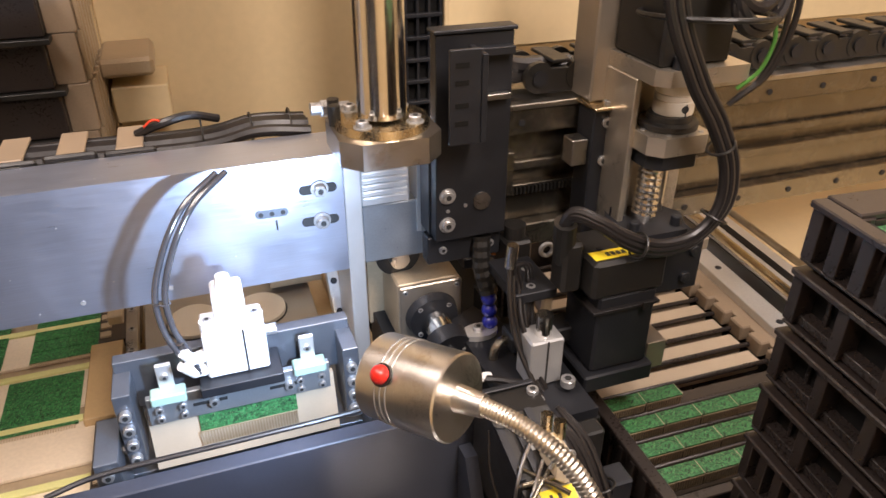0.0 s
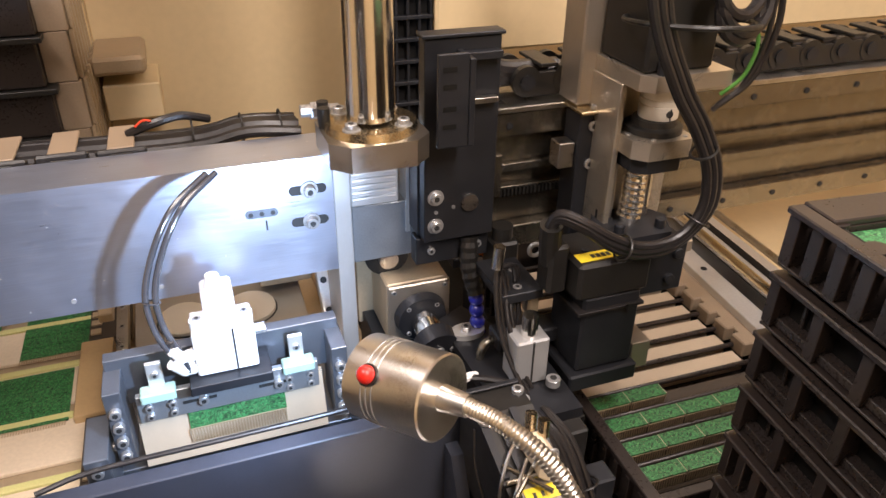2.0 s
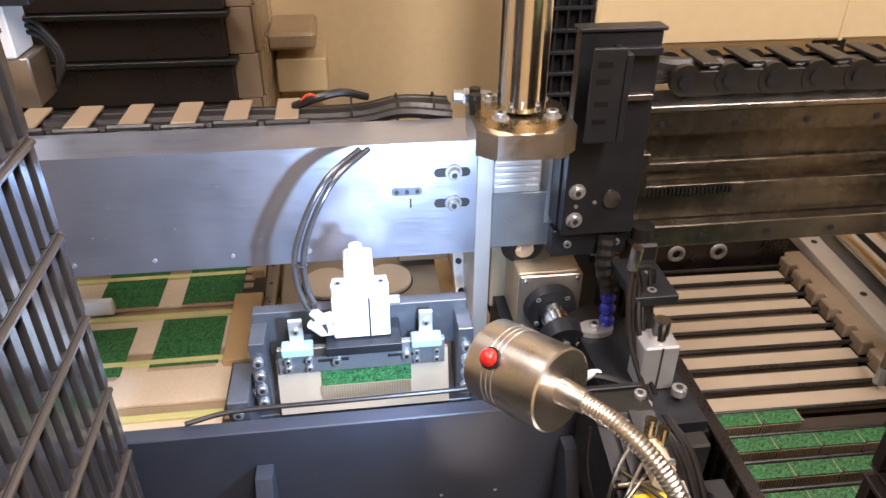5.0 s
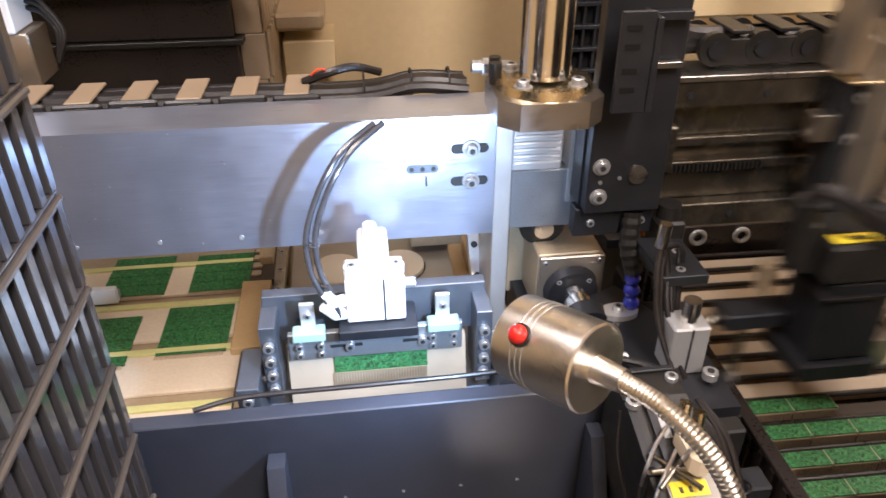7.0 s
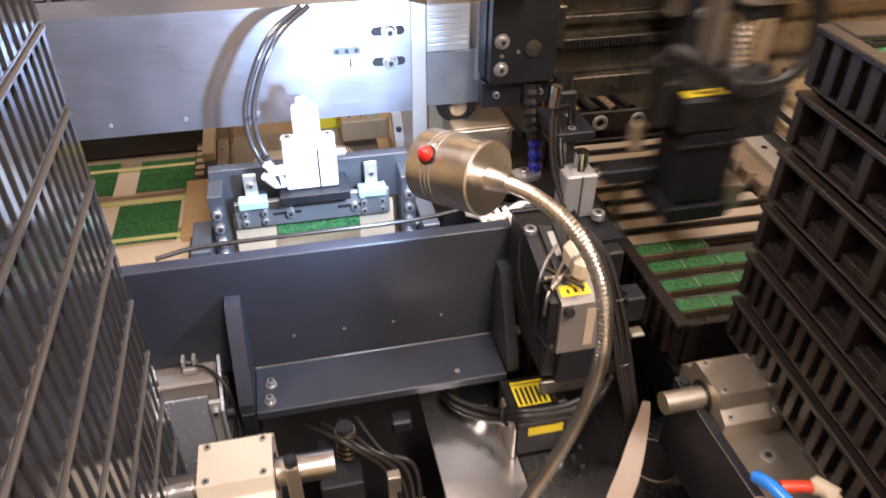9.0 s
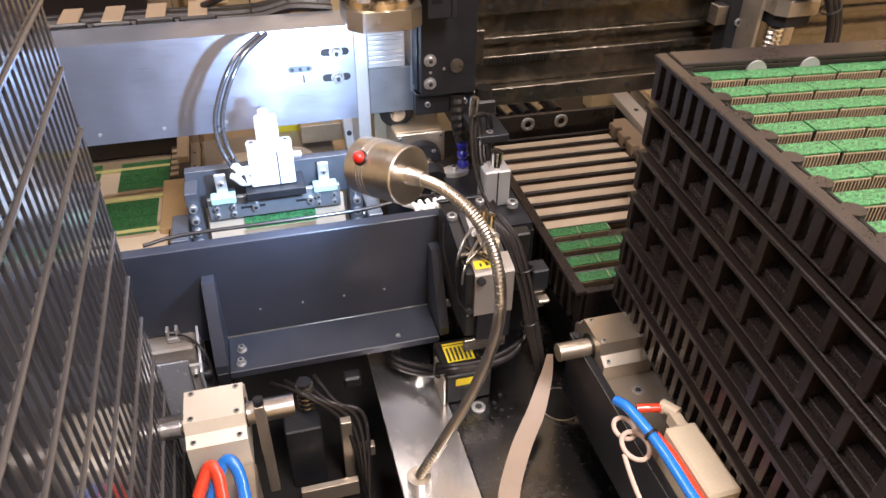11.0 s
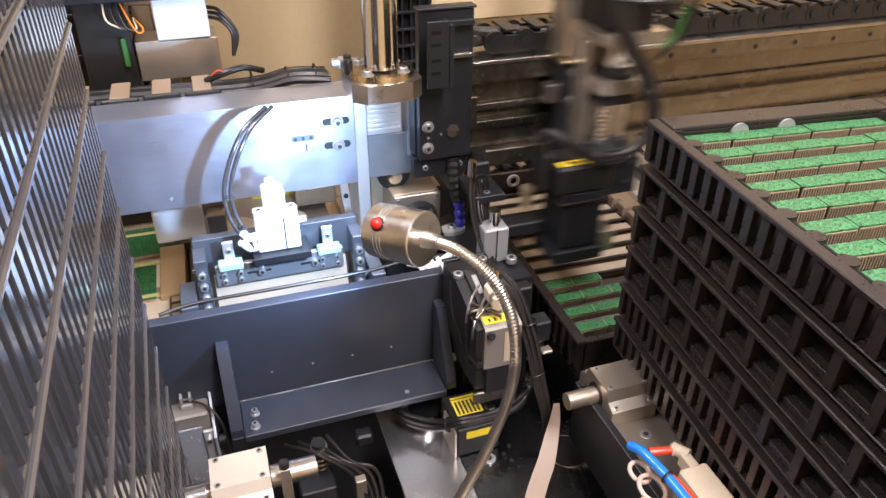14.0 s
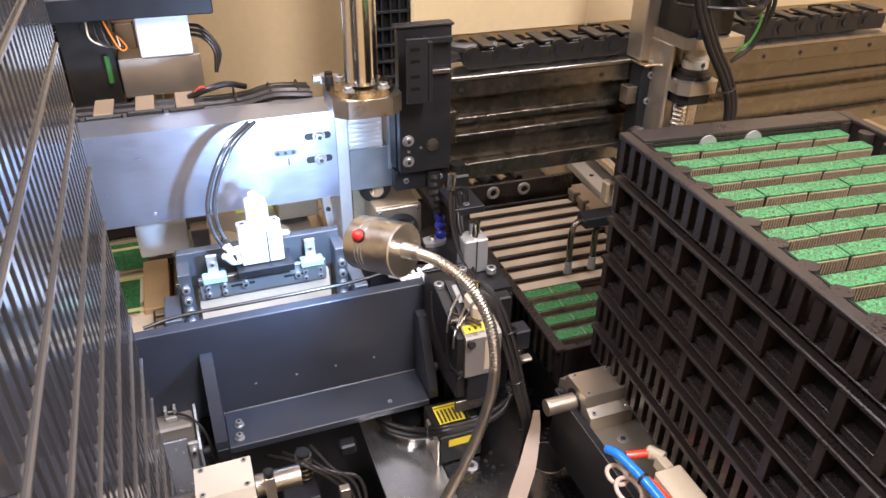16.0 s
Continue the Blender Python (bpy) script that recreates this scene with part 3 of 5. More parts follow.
part("supply_cable", tube([(0.27, 0.735, 1.185), (0.32, 0.74, 1.19), (0.36, 0.742, 1.182), (0.42, 0.745, 1.18)], 0.011, 10, 6), RUBBER).parent = None
tagged(bpy.data.objects["supply_cable"], "black cables running into the chain", "cable")

# ---- cable duct on the beam ----
duct = thing("cable_duct", "open cable chain with tan crossbars on the beam", "cable chain", (0, 0.812, 1.079))
part("base", bx(-0.95, -0.02, 0, 0.075, 0, 0.006, 0.001), BLACK, duct)
for i in range(16):
    x = -0.067 - i * 0.0592
    part("side_link", bx(x - 0.026, x + 0.027, -0.001, 0.006, 0.0065, 0.033 + 0.002 * (i % 2), 0.0025), BLACK, duct)
    part("crossbar", bx(x - 0.014, x + 0.014, 0.004, 0.074, 0.0305, 0.034, 0.001), BARTAN, duct)
    part("link_clip", bx(x - 0.011, x + 0.012, -0.003, -0.0012, 0.022, 0.029, 0.0006), BLACK, duct)
for k, (dy, dz, r) in enumerate(((0.018, 0.020, 0.007), (0.034, 0.022, 0.008), (0.050, 0.020, 0.007), (0.062, 0.021, 0.006))):
    part("cable", tube([(-0.95, dy, dz), (-0.5, dy + 0.004, dz), (-0.2, dy, dz + 0.003), (0.0, dy, dz), (0.07, dy - 0.006, dz + 0.012), (0.13, dy - 0.012 + k * 0.002, dz + 0.008)], r, 8, 6), RUBBER, duct)
for x in (0.01, 0.065, 0.11):
    part("cable_tie", ring(bmesh.new(), (x, 0.036, 0.026), (1, 0, 0), 0.0205, 0.0013, 20, 6), BLACK, duct)
part("loose_tail", tube([(-0.06, 0.04, 0.035), (-0.03, 0.03, 0.048), (0.0, 0.035, 0.052), (0.03, 0.05, 0.04)], 0.005, 8, 6), RUBBER, duct)
part("red_wire", tube([(-0.05, 0.03, 0.046), (-0.04, 0.026, 0.054), (-0.03, 0.03, 0.05)], 0.0014, 6, 4), REDTUBE, duct)

# ---- front plate with shelf ----
fp = thing("front_bracket", "dark anodised angle bracket with gussets and shelf", "bracket", (0, 0.522, 0.742))
part("upright_plate", bx(-0.42, 0.2235, 0, 0.018, 0.002, 0.163, 0.0012), DARKPLATE, fp)
part("shelf", bx(-0.09, 0.205, -0.073, -0.0005, -0.010, 0.002, 0.0012), DARKPLATE, fp)
g = [(-0.0008, 0.0025), (-0.072, 0.0025), (-0.072, 0.016), (-0.020, 0.118), (-0.0008, 0.118)]
part("gusset", prism(g, -0.107, -0.0905, "x"), DARKPLATE, fp)
part("gusset", prism(g, 0.2055, 0.219, "x"), DARKPLATE, fp)
part("gusset_foot", bx(-0.107, -0.0905, -0.073, 0.0, -0.06, 0.002, 0.001), ANODISED, fp)
for i in range(4):
    part("tapped_hole", cy((-0.039 + 0.0595 * i, -0.0006, 0.045), (-0.039 + 0.0595 * i, 0.001, 0.045), 0.0018, seg=10), SCREW, fp)
for x, y in ((-0.072, -0.032), (-0.074, -0.058)):
    bolt(fp, (x, y, 0.002), (0, 0, 1), r=0.0048, h=0.008, washer=True)
part("dowel", cy((0.147, -0.058, 0.002), (0.147, -0.058, 0.0035), 0.0035, seg=14), SCREW, fp)
part("under_rail", bx(-0.10, 0.42, 0.0, 0.02, -0.045, -0.011, 0.001), ALU_DULL, fp)
part("hose", tube([(-0.17, 0.012, 0.170), (-0.12, 0.022, 0.172), (0.0, 0.026, 0.170), (0.12, 0.03, 0.169), (0.2, 0.04, 0.172), (0.24, 0.05, 0.16)], 0.0026, 10, 8), RUBBER, fp, "black air hose along the top edge")


# ---- turning clamp with its air cylinder (it tips forward) ----
AXLE = Vector((0.0, 0.672, 0.876))
clamp = thing("flip_clamp", "tipping clamp with white air cylinder under the work lamp", "clamp", AXLE)


def cl(x0, x1, y0, y1, z0, z1, bevel=0.0008):
    """A block at world coordinates, in the clamp's space."""
    return bx(x0 - AXLE.x, x1 - AXLE.x, y0 - AXLE.y, y1 - AXLE.y, z0 - AXLE.z, z1 - AXLE.z, bevel)


part("back_bar", cl(-0.120, 0.132, 0.690, 0.706, 0.862, 0.925), GREYPLATE, clamp)
part("arm", cl(-0.122, -0.104, 0.650, 0.706, 0.812, 0.912), GREYPLATE, clamp)
part("arm", cl(0.116, 0.134, 0.650, 0.706, 0.812, 0.912), GREYPLATE, clamp)
part("mount_plate", cl(-0.036, 0.050, 0.640, 0.6895, 0.894, 0.906), ANODISED, clamp)
body = part("cylinder_body", cl(-0.026, 0.038, 0.655, 0.700, 0.9065, 0.962, 0.002), WHITE, clamp, "white air cylinder body")
part("cylinder_groove", cl(0.0145, 0.0165, 0.6542, 0.6552, 0.907, 0.962, 0), SOCKET, clamp)
for x in (-0.018, 0.030):
    part("corner_boss", cy(Vector((x, 0.668, 0.962)) - AXLE, Vector((x, 0.668, 0.972)) - AXLE, 0.0085, seg=20), WHITE, clamp)
    bolt(clamp, Vector((x, 0.668, 0.972)) - AXLE, (0, 0, 1), r=0.0045, h=0.002)
part("cylinder_cap", cl(-0.010, 0.022, 0.660, 0.695, 0.9625, 1.004, 0.003), WHITE, clamp)
part("rod_eye", cy(Vector((0.004, 0.676, 1.004)) - AXLE, Vector((0.004, 0.676, 1.018)) - AXLE, 0.010, 0.007, 18), WHITE, clamp)
part("side_port", cl(-0.040, -0.0265, 0.660, 0.680, 0.908, 0.924, 0.001), WHITEPLASTIC, clamp)
for x, z, dx in ((-0.040, 0.916, -0.010), (-0.040, 0.932, -0.006)):
    elbow = part("elbow_fitting", cy(Vector((-0.027, 0.664, z)) - AXLE, Vector((x, 0.660, z)) - AXLE, 0.0072, 0.0064, 16), WHITEPLASTIC, clamp, "white push-in elbow")
    part("collar", cy(Vector((x + 0.002, 0.660, z)) - AXLE, Vector((x + dx, 0.654, z + 0.016)) - AXLE, 0.0068, 0.0058, 16), WHITEPLASTIC, elbow)
part("side_screw", cy(Vector((0.0385, 0.67, 0.945)) - AXLE, Vector((0.050, 0.67, 0.945)) - AXLE, 0.006, seg=14), SCREW, clamp)
bar = part("clamp_bar", cl(-0.094, 0.102, 0.664, 0.672, 0.853, 0.889), CLAMPGREY, clamp, "steel clamp bar with slots")
for x in (-0.030, 0.052):
    part("slot", cl(x - 0.018, x + 0.018, 0.6633, 0.6642, 0.868, 0.872, 0), SOCKET, bar)
    bolt(bar, Vector((x + 0.004, 0.664, 0.870)) - AXLE, r=0.0055, h=0.006)
for x in (-0.070, 0.080):
    part("tab", cl(x - 0.008, x + 0.008, 0.668, 0.673, 0.893, 0.927), ALU, clamp)
    bolt(clamp, Vector((x, 0.668, 0.912)) - AXLE, r=0.004, h=0.003)
    part("cushion", cl(x - 0.018, x + 0.018, 0.655, 0.6735, 0.884, 0.896, 0.0015), MINT, clamp, "pale mint polymer cushion")
    for s in (-0.012, 0.012):
        for z in (0.862, 0.874):
            bolt(clamp, Vector((x + s, 0.6638, z)) - AXLE, r=0.0042, h=0.005)
for z in (0.828, 0.848, 0.868, 0.888):
    bolt(clamp, Vector((-0.113, 0.650, z)) - AXLE, r=0.006, h=0.007)
    bolt(clamp, Vector((0.125, 0.650, z)) - AXLE, r=0.006, h=0.007)
for x0, x1 in ((-0.145, -0.1225), (0.1345, 0.150)):
    part("pivot", cy(Vector((x0, 0.662, 0.832)) - AXLE, Vector((x1, 0.662, 0.832)) - AXLE, 0.006, seg=16), STEEL, clamp)
panel_held = part("held_board", prism([(0.0042, -0.014), (0.0068, -0.014), (-0.0010, -0.050), (-0.0036, -0.050)], -0.046, 0.062, "x"), PCB, clamp, "green circuit board strip in the clamp")
slope = prism([(0.0072, -0.014), (0.0140, -0.014), (-0.002, -0.090), (-0.009, -0.086)], -0.098, 0.108, "x")
part("board_backing", slope, STRIP, clamp, "pale tan backing board")
part("pin_comb", comb(-0.046, 34, 0.0032, 0.0014, -0.066, -0.046, -0.0085, -0.0075), PINS, panel_held, "row of pins under the held board")
part("port_hose", tube([Vector((-0.045, 0.664, 0.945)) - AXLE, Vector((-0.046, 0.660, 0.952)) - AXLE, Vector((-0.047, 0.658, 0.958)) - AXLE], 0.0042, 10, 6), RUBBER, clamp)

# fixed bed below the clamp
bed = thing("clamp_bed", "dark steel bed with a dull front bar below the clamp", "machine bed", (0, 0.64, 0.78))
part("front_bar", bx(-0.126, 0.138, -0.018, -0.006, 0.0, 0.012, 0.001), ALU_DULL, bed)
part("foot", bx(-0.14, 0.15, 0.036, 0.20, -0.06, -0.001, 0.001), GREYPLATE, bed)
part("bearing_block", bx(-0.150, -0.126, -0.02, 0.05, 0.0, 0.075, 0.001), GREYPLATE, bed)
part("bearing_block", bx(0.138, 0.16, -0.02, 0.05, 0.0, 0.075, 0.001), GREYPLATE, bed)
for z in (0.012, 0.06):
    bolt(bed, (-0.138, -0.02, z), r=0.006, h=0.006)
# hose from the beam to the clamp
hose = thing("cylinder_hose", "pair of smoked clear air tubes hanging before the beam", "hose", (0, 0, 0))
for d in (0.0, 0.0095):
    part("hose", tube([(0.016 + d, 0.722, 1.110), (-0.016 + d, 0.700, 1.093), (-0.036 + d, 0.688, 1.070), (-0.053 + d, 0.680, 1.036), (-0.062 + d, 0.672, 1.005), (-0.060 + d, 0.664, 0.972), (-0.050 + d, 0.658, 0.945), (-0.038 + d * 0.4, 0.658, 0.915)], 0.0034, 12, 8), TUBING, hose, smooth=True)
part("hose_tie", ring(bmesh.new(), (-0.057, 0.671, 1.0), (0.2, 0.3, 1), 0.0085, 0.0010, 16, 6), TUBING, hose)

# ---- plate with two discs and guide rails behind the clamp ----
dp = thing("disc_plate", "sloping metal plate with two pale suction discs", "machine plate", (0, 0.768, 0.785))
dp.matrix_basis = pose(0, 0.768, 0.785, 48, 0, 0)
part("plate", bx(-0.115, 0.130, 0.0, 0.20, -0.01, 0.0, 0.001), DISCPLATE, dp)
for x in (-0.046, 0.050):
    part("disc", cy((x, 0.098, -0.0005), (x, 0.098, 0.006), 0.037, 0.0365, 40), PALECUP, dp, smooth=True)
    part("disc_groove", ring(bmesh.new(), (x, 0.098, 0.0004), (0, 0, 1), 0.0382, 0.0012, 40, 6), SOCKET, dp)
rail = part("guide_rail", bx(-0.138, -0.122, -0.02, 0.18, -0.005, 0.012, 0.001), STEEL, dp)
for i in range(4):
    bolt(rail, (-0.13, 0.005 + 0.045 * i, 0.012), (0, 0, 1), r=0.0045, h=0.0015)
part("cross_block", bx(0.07, 0.15, 0.13, 0.20, 0.012, 0.05, 0.0015), TAN, dp)
sg = thing("slanted_guide", "slanted steel guide rail with bolt holes and a coil spring", "linear rail", (0, 0.768, 0.785))
sg.matrix_basis = pose(0, 0.768, 0.785, 48, 0, 0)
rail = part("guide_rail", bx(0.137, 0.153, -0.02, 0.18, -0.005, 0.012, 0.001), ALU, sg)
for i in range(5):
    bolt(rail, (0.145, -0.005 + 0.042 * i, 0.012), (0, 0, 1), r=0.0045, h=0.0015, material=ANODISED)
part("spring_rod", cy((0.168, -0.01, 0.01), (0.168, 0.10, 0.01), 0.003, seg=12), STEEL, sg)
for i in range(12):
    part("coil", ring(bmesh.new(), (0.168, 0.0 + 0.007 * i, 0.01), (0, 1, 0.25), 0.007, 0.0015, 16, 6), SCREW, sg)
for x in (0.085, 0.105, 0.125):
    for y in (0.145, 0.18):
        bolt(dp, (x, y, 0.05), (0, 0, 1), r=0.005, h=0.001)
part("side_block", bx(-0.160, -0.140, 0.11, 0.20, 0.013, 0.028, 0.0015), TAN, dp)
part("caution_strip", bx(-0.01, 0.09, 0.2005, 0.21, 0.0, 0.02, 0.0005), YELLOW, dp, "yellow strip")
part("lower_skirt", bx(-0.13, 0.15, -0.12, -0.002, -0.012, -0.002, 0.001), TAN, dp)

# ---- conveyor with board panels ----
cv = thing("board_conveyor", "pale conveyor lanes carrying green board panels", "conveyor", (0, 0, 0.730))
part("bed", bx(-0.85, -0.155, 0.62, 1.15, -0.05, -0.006, 0.001), TAN, cv)
for i in range(4):
    y = 0.70 + i * 0.115
    part("lane", bx(-0.85, -0.185, y - 0.045, y + 0.035, -0.0055, 0.0, 0.0008), BELT, cv)
    part("lane_edge", bx(-0.85, -0.185, y + 0.0355, y + 0.047, -0.0055, 0.003, 0.0008), LIME, cv, "yellow-green lane edge")
part("side_strip", bx(-0.199, -0.154, 0.836, 1.006, -0.005, 0.012, 0.001), TANPLATE, cv)
part("comb", bx(-0.184, -0.158, 0.66, 0.832, -0.005, 0.010, 0.001), BROWNHOLES, cv)
part("comb", bx(-0.190, -0.130, 1.010, 1.15, -0.005, 0.010, 0.001), BROWNHOLES, cv)
for i in range(5):
    part("comb_tooth", bx(-0.180, -0.166, 0.715 + i * 0.024, 0.728 + i * 0.024, 0.0102, 0.014, 0.0006), TAN, cv)
    part("comb_tooth", bx(-0.187, -0.172, 1.020 + i * 0.024, 1.033 + i * 0.024, 0.0102, 0.014, 0.0006), TAN, cv)
tt = thing("transfer_table", "tan metal table between the conveyor and the rails", "machine table", (0, 0, 0.70))
part("top", bx(-0.150, 0.215, 0.86, 1.36, 0.0, 0.012, 0.001), TAN, tt)
for x in (-0.10, 0.05, 0.17):
    part("rib", bx(x, x + 0.016, 1.03, 1.30, 0.0122, 0.034, 0.001), TAN, tt)
    for k in range(4):
        bolt(tt, (x + 0.008, 1.06 + 0.065 * k, 0.034), (0, 0, 1), r=0.0045, h=0.002)
for x in (-0.13, 0.18):
    part("leg", bx(x, x + 0.03, 1.28, 1.32, -0.14, -0.0005, 0.001), ANODISED, tt)
part("lane_mouth", prism([(-0.30, 0.60), (-0.20, 0.60), (-0.19, 0.66), (-0.31, 0.66)], -0.02, 0.004, "z"), GREYPLATE, cv)


def board_panel(x, y, w, d, rows, cols):
    ob = thing("circuit_board_sheet", "green panel of small circuit boards lying on the conveyor", "circuit board", (x, y, 0.7305), "boards on the conveyor")
    for i in range(cols):
        for j in range(rows):
            part("board", bx(i * w / cols + 0.0004, (i + 1) * w / cols - 0.0004, j * d / rows + 0.0006, (j + 1) * d / rows - 0.0006, 0, 0.0022, 0.0), PCB, ob)
    part("pin_comb", comb(0, int(w / 0.0032), 0.0032, 0.0014, -0.007, 0.0002, 0.0004, 0.0014), PINS, ob, m=Matrix(((1, 0, 0, 0), (0, 0, 1, 0), (0, 1, 0, 0), (0, 0, 0, 1))))


board_panel(-0.305, 0.845, 0.098, 0.115, 4, 2)
board_panel(-0.285, 1.00, 0.10, 0.11, 4, 2)
board_panel(-0.44, 0.83, 0.098, 0.115, 4, 2)
board_panel(-0.42, 1.0, 0.098, 0.115, 4, 2)
cover = thing("pale_cover", "white plastic cover plate over the conveyor lane", "cover", (-0.40, 0.90, 0.745))
part("plate", bx(-0.052, 0.012, 0.085, 0.097, -0.0145, 0.012, 0.001), WHITEPLASTIC, cover)
part("foot", bx(-0.052, 0.012, 0.0975, 0.105, -0.0145, 0.002, 0.001), GREYWHITE, cover)

# ---- spindle unit ----
sp = thing("spindle_unit", "square spindle head with black hub and steel shaft", "spindle", (0.243, 0.725, 0.890))
part("housing", bx(-0.040, 0.040, 0.0, 0.075, -0.042, 0.042, 0.002), TAN, sp)
part("face_plate", bx(-0.040, 0.040, -0.008, -0.0005, -0.042, 0.042, 0.0015), ALU_DULL, sp)
part("hub_ring", cy((0, -0.008, -0.003), (0, -0.020, -0.004), 0.034, 0.031, 36), ANODISED, sp, smooth=True)
part("shaft", cy((0.002, -0.02, -0.006), (0.003, -0.052, -0.012), 0.017, seg=28), CHROME, sp, smooth=True)
part("hub_nose", cy((0.003, -0.052, -0.012), (0.004, -0.072, -0.016), 0.027, 0.026, 32), ANODISED, sp, smooth=True)
for a in range(0, 360, 90):
    bolt(sp, (0.026 * math.cos(radians(a + 45)), -0.020, -0.003 + 0.026 * math.sin(radians(a + 45))), r=0.0032, h=0.002)
    bolt(sp, (0.004 + 0.016 * math.cos(radians(a)), -0.0725, -0.016 + 0.016 * math.sin(radians(a))), (0.1, -1, -0.2), r=0.0035, h=0.002)
bolt(sp, (0.004, -0.0725, -0.016), (0.1, -1, -0.2), r=0.006, h=0.003)
for x in (-0.033, 0.033):
    for z in (-0.035, 0.035):
        bolt(sp, (x, -0.008, z), r=0.003, h=0.002)
part("rear_ring", cy((-0.03, 0.03, 0.066), (-0.03, 0.055, 0.068), 0.028, seg=32), BLACK, sp)
part("rear_shaft", cy((-0.03, 0.02, 0.064), (-0.03, 0.06, 0.068), 0.012, seg=20), STEEL, sp)
part("bearing_plate", bx(-0.06, 0.05, 0.0755, 0.085, -0.06, 0.08, 0.001), TAN, sp)
part("foot", bx(-0.055, 0.05, 0.0, 0.09, -0.20, -0.043, 0.001), ANODISED, sp)
# blue bead coolant hose and orange fittings
beads = thing("blue_bead_hose", "deep blue jointed bead hose with orange nozzle", "hose", (0.297, 0.665, 0.932))
for i in range(5):
    bm = bmesh.new()
    bmesh.ops.create_uvsphere(bm, u_segments=16, v_segments=10, radius=0.0095, matrix=Matrix.Translation((0.001 * i, -0.001 * i, -0.0165 * i)))
    part("bead", bm, BLUEBEAD, beads, smooth=True)
part("nozzle", cy((0.003, -0.006, -0.074), (-0.008, -0.016, -0.092), 0.009, 0.006, 14), ORANGE, beads)
part("upper_hose", tube([(0, 0, 0.008), (-0.006, 0.01, 0.04), (-0.004, 0.02, 0.075)], 0.011, 12, 6, 0.06, 2), BLACK, beads)
of = thing("orange_air_fitting", "orange push-in air fitting", "fitting", (0.352, 0.78, 0.92))
part("body", cy((0, 0, 0), (0.003, -0.004, 0.03), 0.006, 0.008, 14), ORANGE, of)
# clear sleeve with wires
cb = thing("sensor_cables", "black sensor cables looping down from a steel tip", "cable", (0, 0, 0))
part("tip", cy((0.292, 0.602, 1.012), (0.294, 0.602, 1.038), 0.0065, seg=14), CHROME, cb)
for k, pts in enumerate(([(0.292, 0.602, 1.012), (0.288, 0.59, 0.98), (0.29, 0.575, 0.94), (0.300, 0.55, 0.90), (0.315, 0.52, 0.86), (0.325, 0.50, 0.80)],
                         [(0.296, 0.604, 1.010), (0.302, 0.60, 0.985), (0.300, 0.58, 0.95), (0.310, 0.555, 0.90), (0.330, 0.53, 0.85), (0.34, 0.50, 0.79)],
                         [(0.296, 0.604, 1.010), (0.315, 0.61, 1.005), (0.322, 0.615, 0.97), (0.318, 0.60, 0.93)])):
    part("cable", tube(pts, 0.0030, 9, 8), RUBBER, cb, smooth=True)
    part("cable", tube([(x + 0.007, y + 0.004, z - 0.004) for x, y, z in pts], 0.0024, 9, 8), RUBBER, cb, smooth=True)
# black stage with grey cylinder
stg = thing("cylinder_stage", "pale grey compact air cylinder under a black plate", "air cylinder", (0, 0, 0))
part("top_plate", bx(0.296, 0.346, 0.592, 0.672, 0.968, 0.980, 0.001), ANODISED, stg)
for x, y in ((0.32, 0.605), (0.33, 0.64)):
    bolt(stg, (x, y, 0.980), (0, 0, 1), r=0.005, h=0.001)
part("cylinder", bx(0.298, 0.337, 0.551, 0.586, 0.885, 0.944, 0.002), GREYWHITE, stg)
part("groove", bx(0.3165, 0.3185, 0.5502, 0.5512, 0.886, 0.943, 0), SOCKET, stg)
part("piston", cy((0.318, 0.565, 0.944), (0.318, 0.565, 0.970), 0.009, seg=18), CHROME, stg)
bolt(stg, (0.336, 0.535, 0.893), (0, 0, 1), r=0.008, h=0.009)
part("sloped_plate", prism([(0.268, 0.50), (0.355, 0.50), (0.355, 0.60), (0.30, 0.72), (0.262, 0.70)], 0.872, 0.8845, "z"), ANODISED, stg)
part("oval_foot", prism([(0.285 + 0.022 * math.cos(a), 0.66 + 0.014 * math.sin(a)) for a in np.linspace(0, 2 * math.pi, 24, endpoint=False)], 0.885, 0.892, "z"), ALU, stg)
bolt(stg, (0.283, 0.66, 0.892), (0, 0, 1), r=0.006, h=0.006)
bolt(stg, (0.30, 0.53, 0.8845), (0, 0, 1), r=0.006, h=0.004)
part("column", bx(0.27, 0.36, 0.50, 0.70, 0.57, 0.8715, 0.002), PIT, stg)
part("black_valve", bx(0.318, 0.350, 0.665, 0.70, 0.93, 1.0, 0.003), BLACK, stg)
part("valve_knob", cy((0.334, 0.682, 1.0), (0.334, 0.682, 1.016), 0.013, seg=20), BLACK, stg)


# ---- fan and motor block right of the front bracket ----
fan = thing("motor_block", "black motor with bent wire guard, yellow label and grey front", "motor", (0.225, 0.377, 0.70))
part("housing", prism([(0, 0.138), (0, 0.203), (0.003, 0.206), (0.030, 0.213), (0.030, 0.138)], 0.006, 0.058, "x"), HOUSING, fan, "grey front housing")
part("motor_body", prism([(0.0305, 0.130), (0.0305, 0.212), (0.100, 0.232), (0.137, 0.232), (0.137, 0.130)], -0.006, 0.054, "x"), BLACK, fan)
for i in range(3):
    x = -0.006 + 0.017 * i
    part("fin", prism([(0.034, 0.2135), (0.098, 0.2322), (0.098, 0.2362), (0.034, 0.2175)], x, x + 0.007, "x"), ANODISED, fan)
part("left_plate", prism([(0.006, 0.140), (0.006, 0.203), (0.0300, 0.209), (0.0300, 0.140)], -0.004, 0.0055, "x"), BLACK, fan)
part("end_plate", bx(-0.010, 0.054, 0.1300, 0.1365, 0.233, 0.236, 0.001), ANODISED, fan)
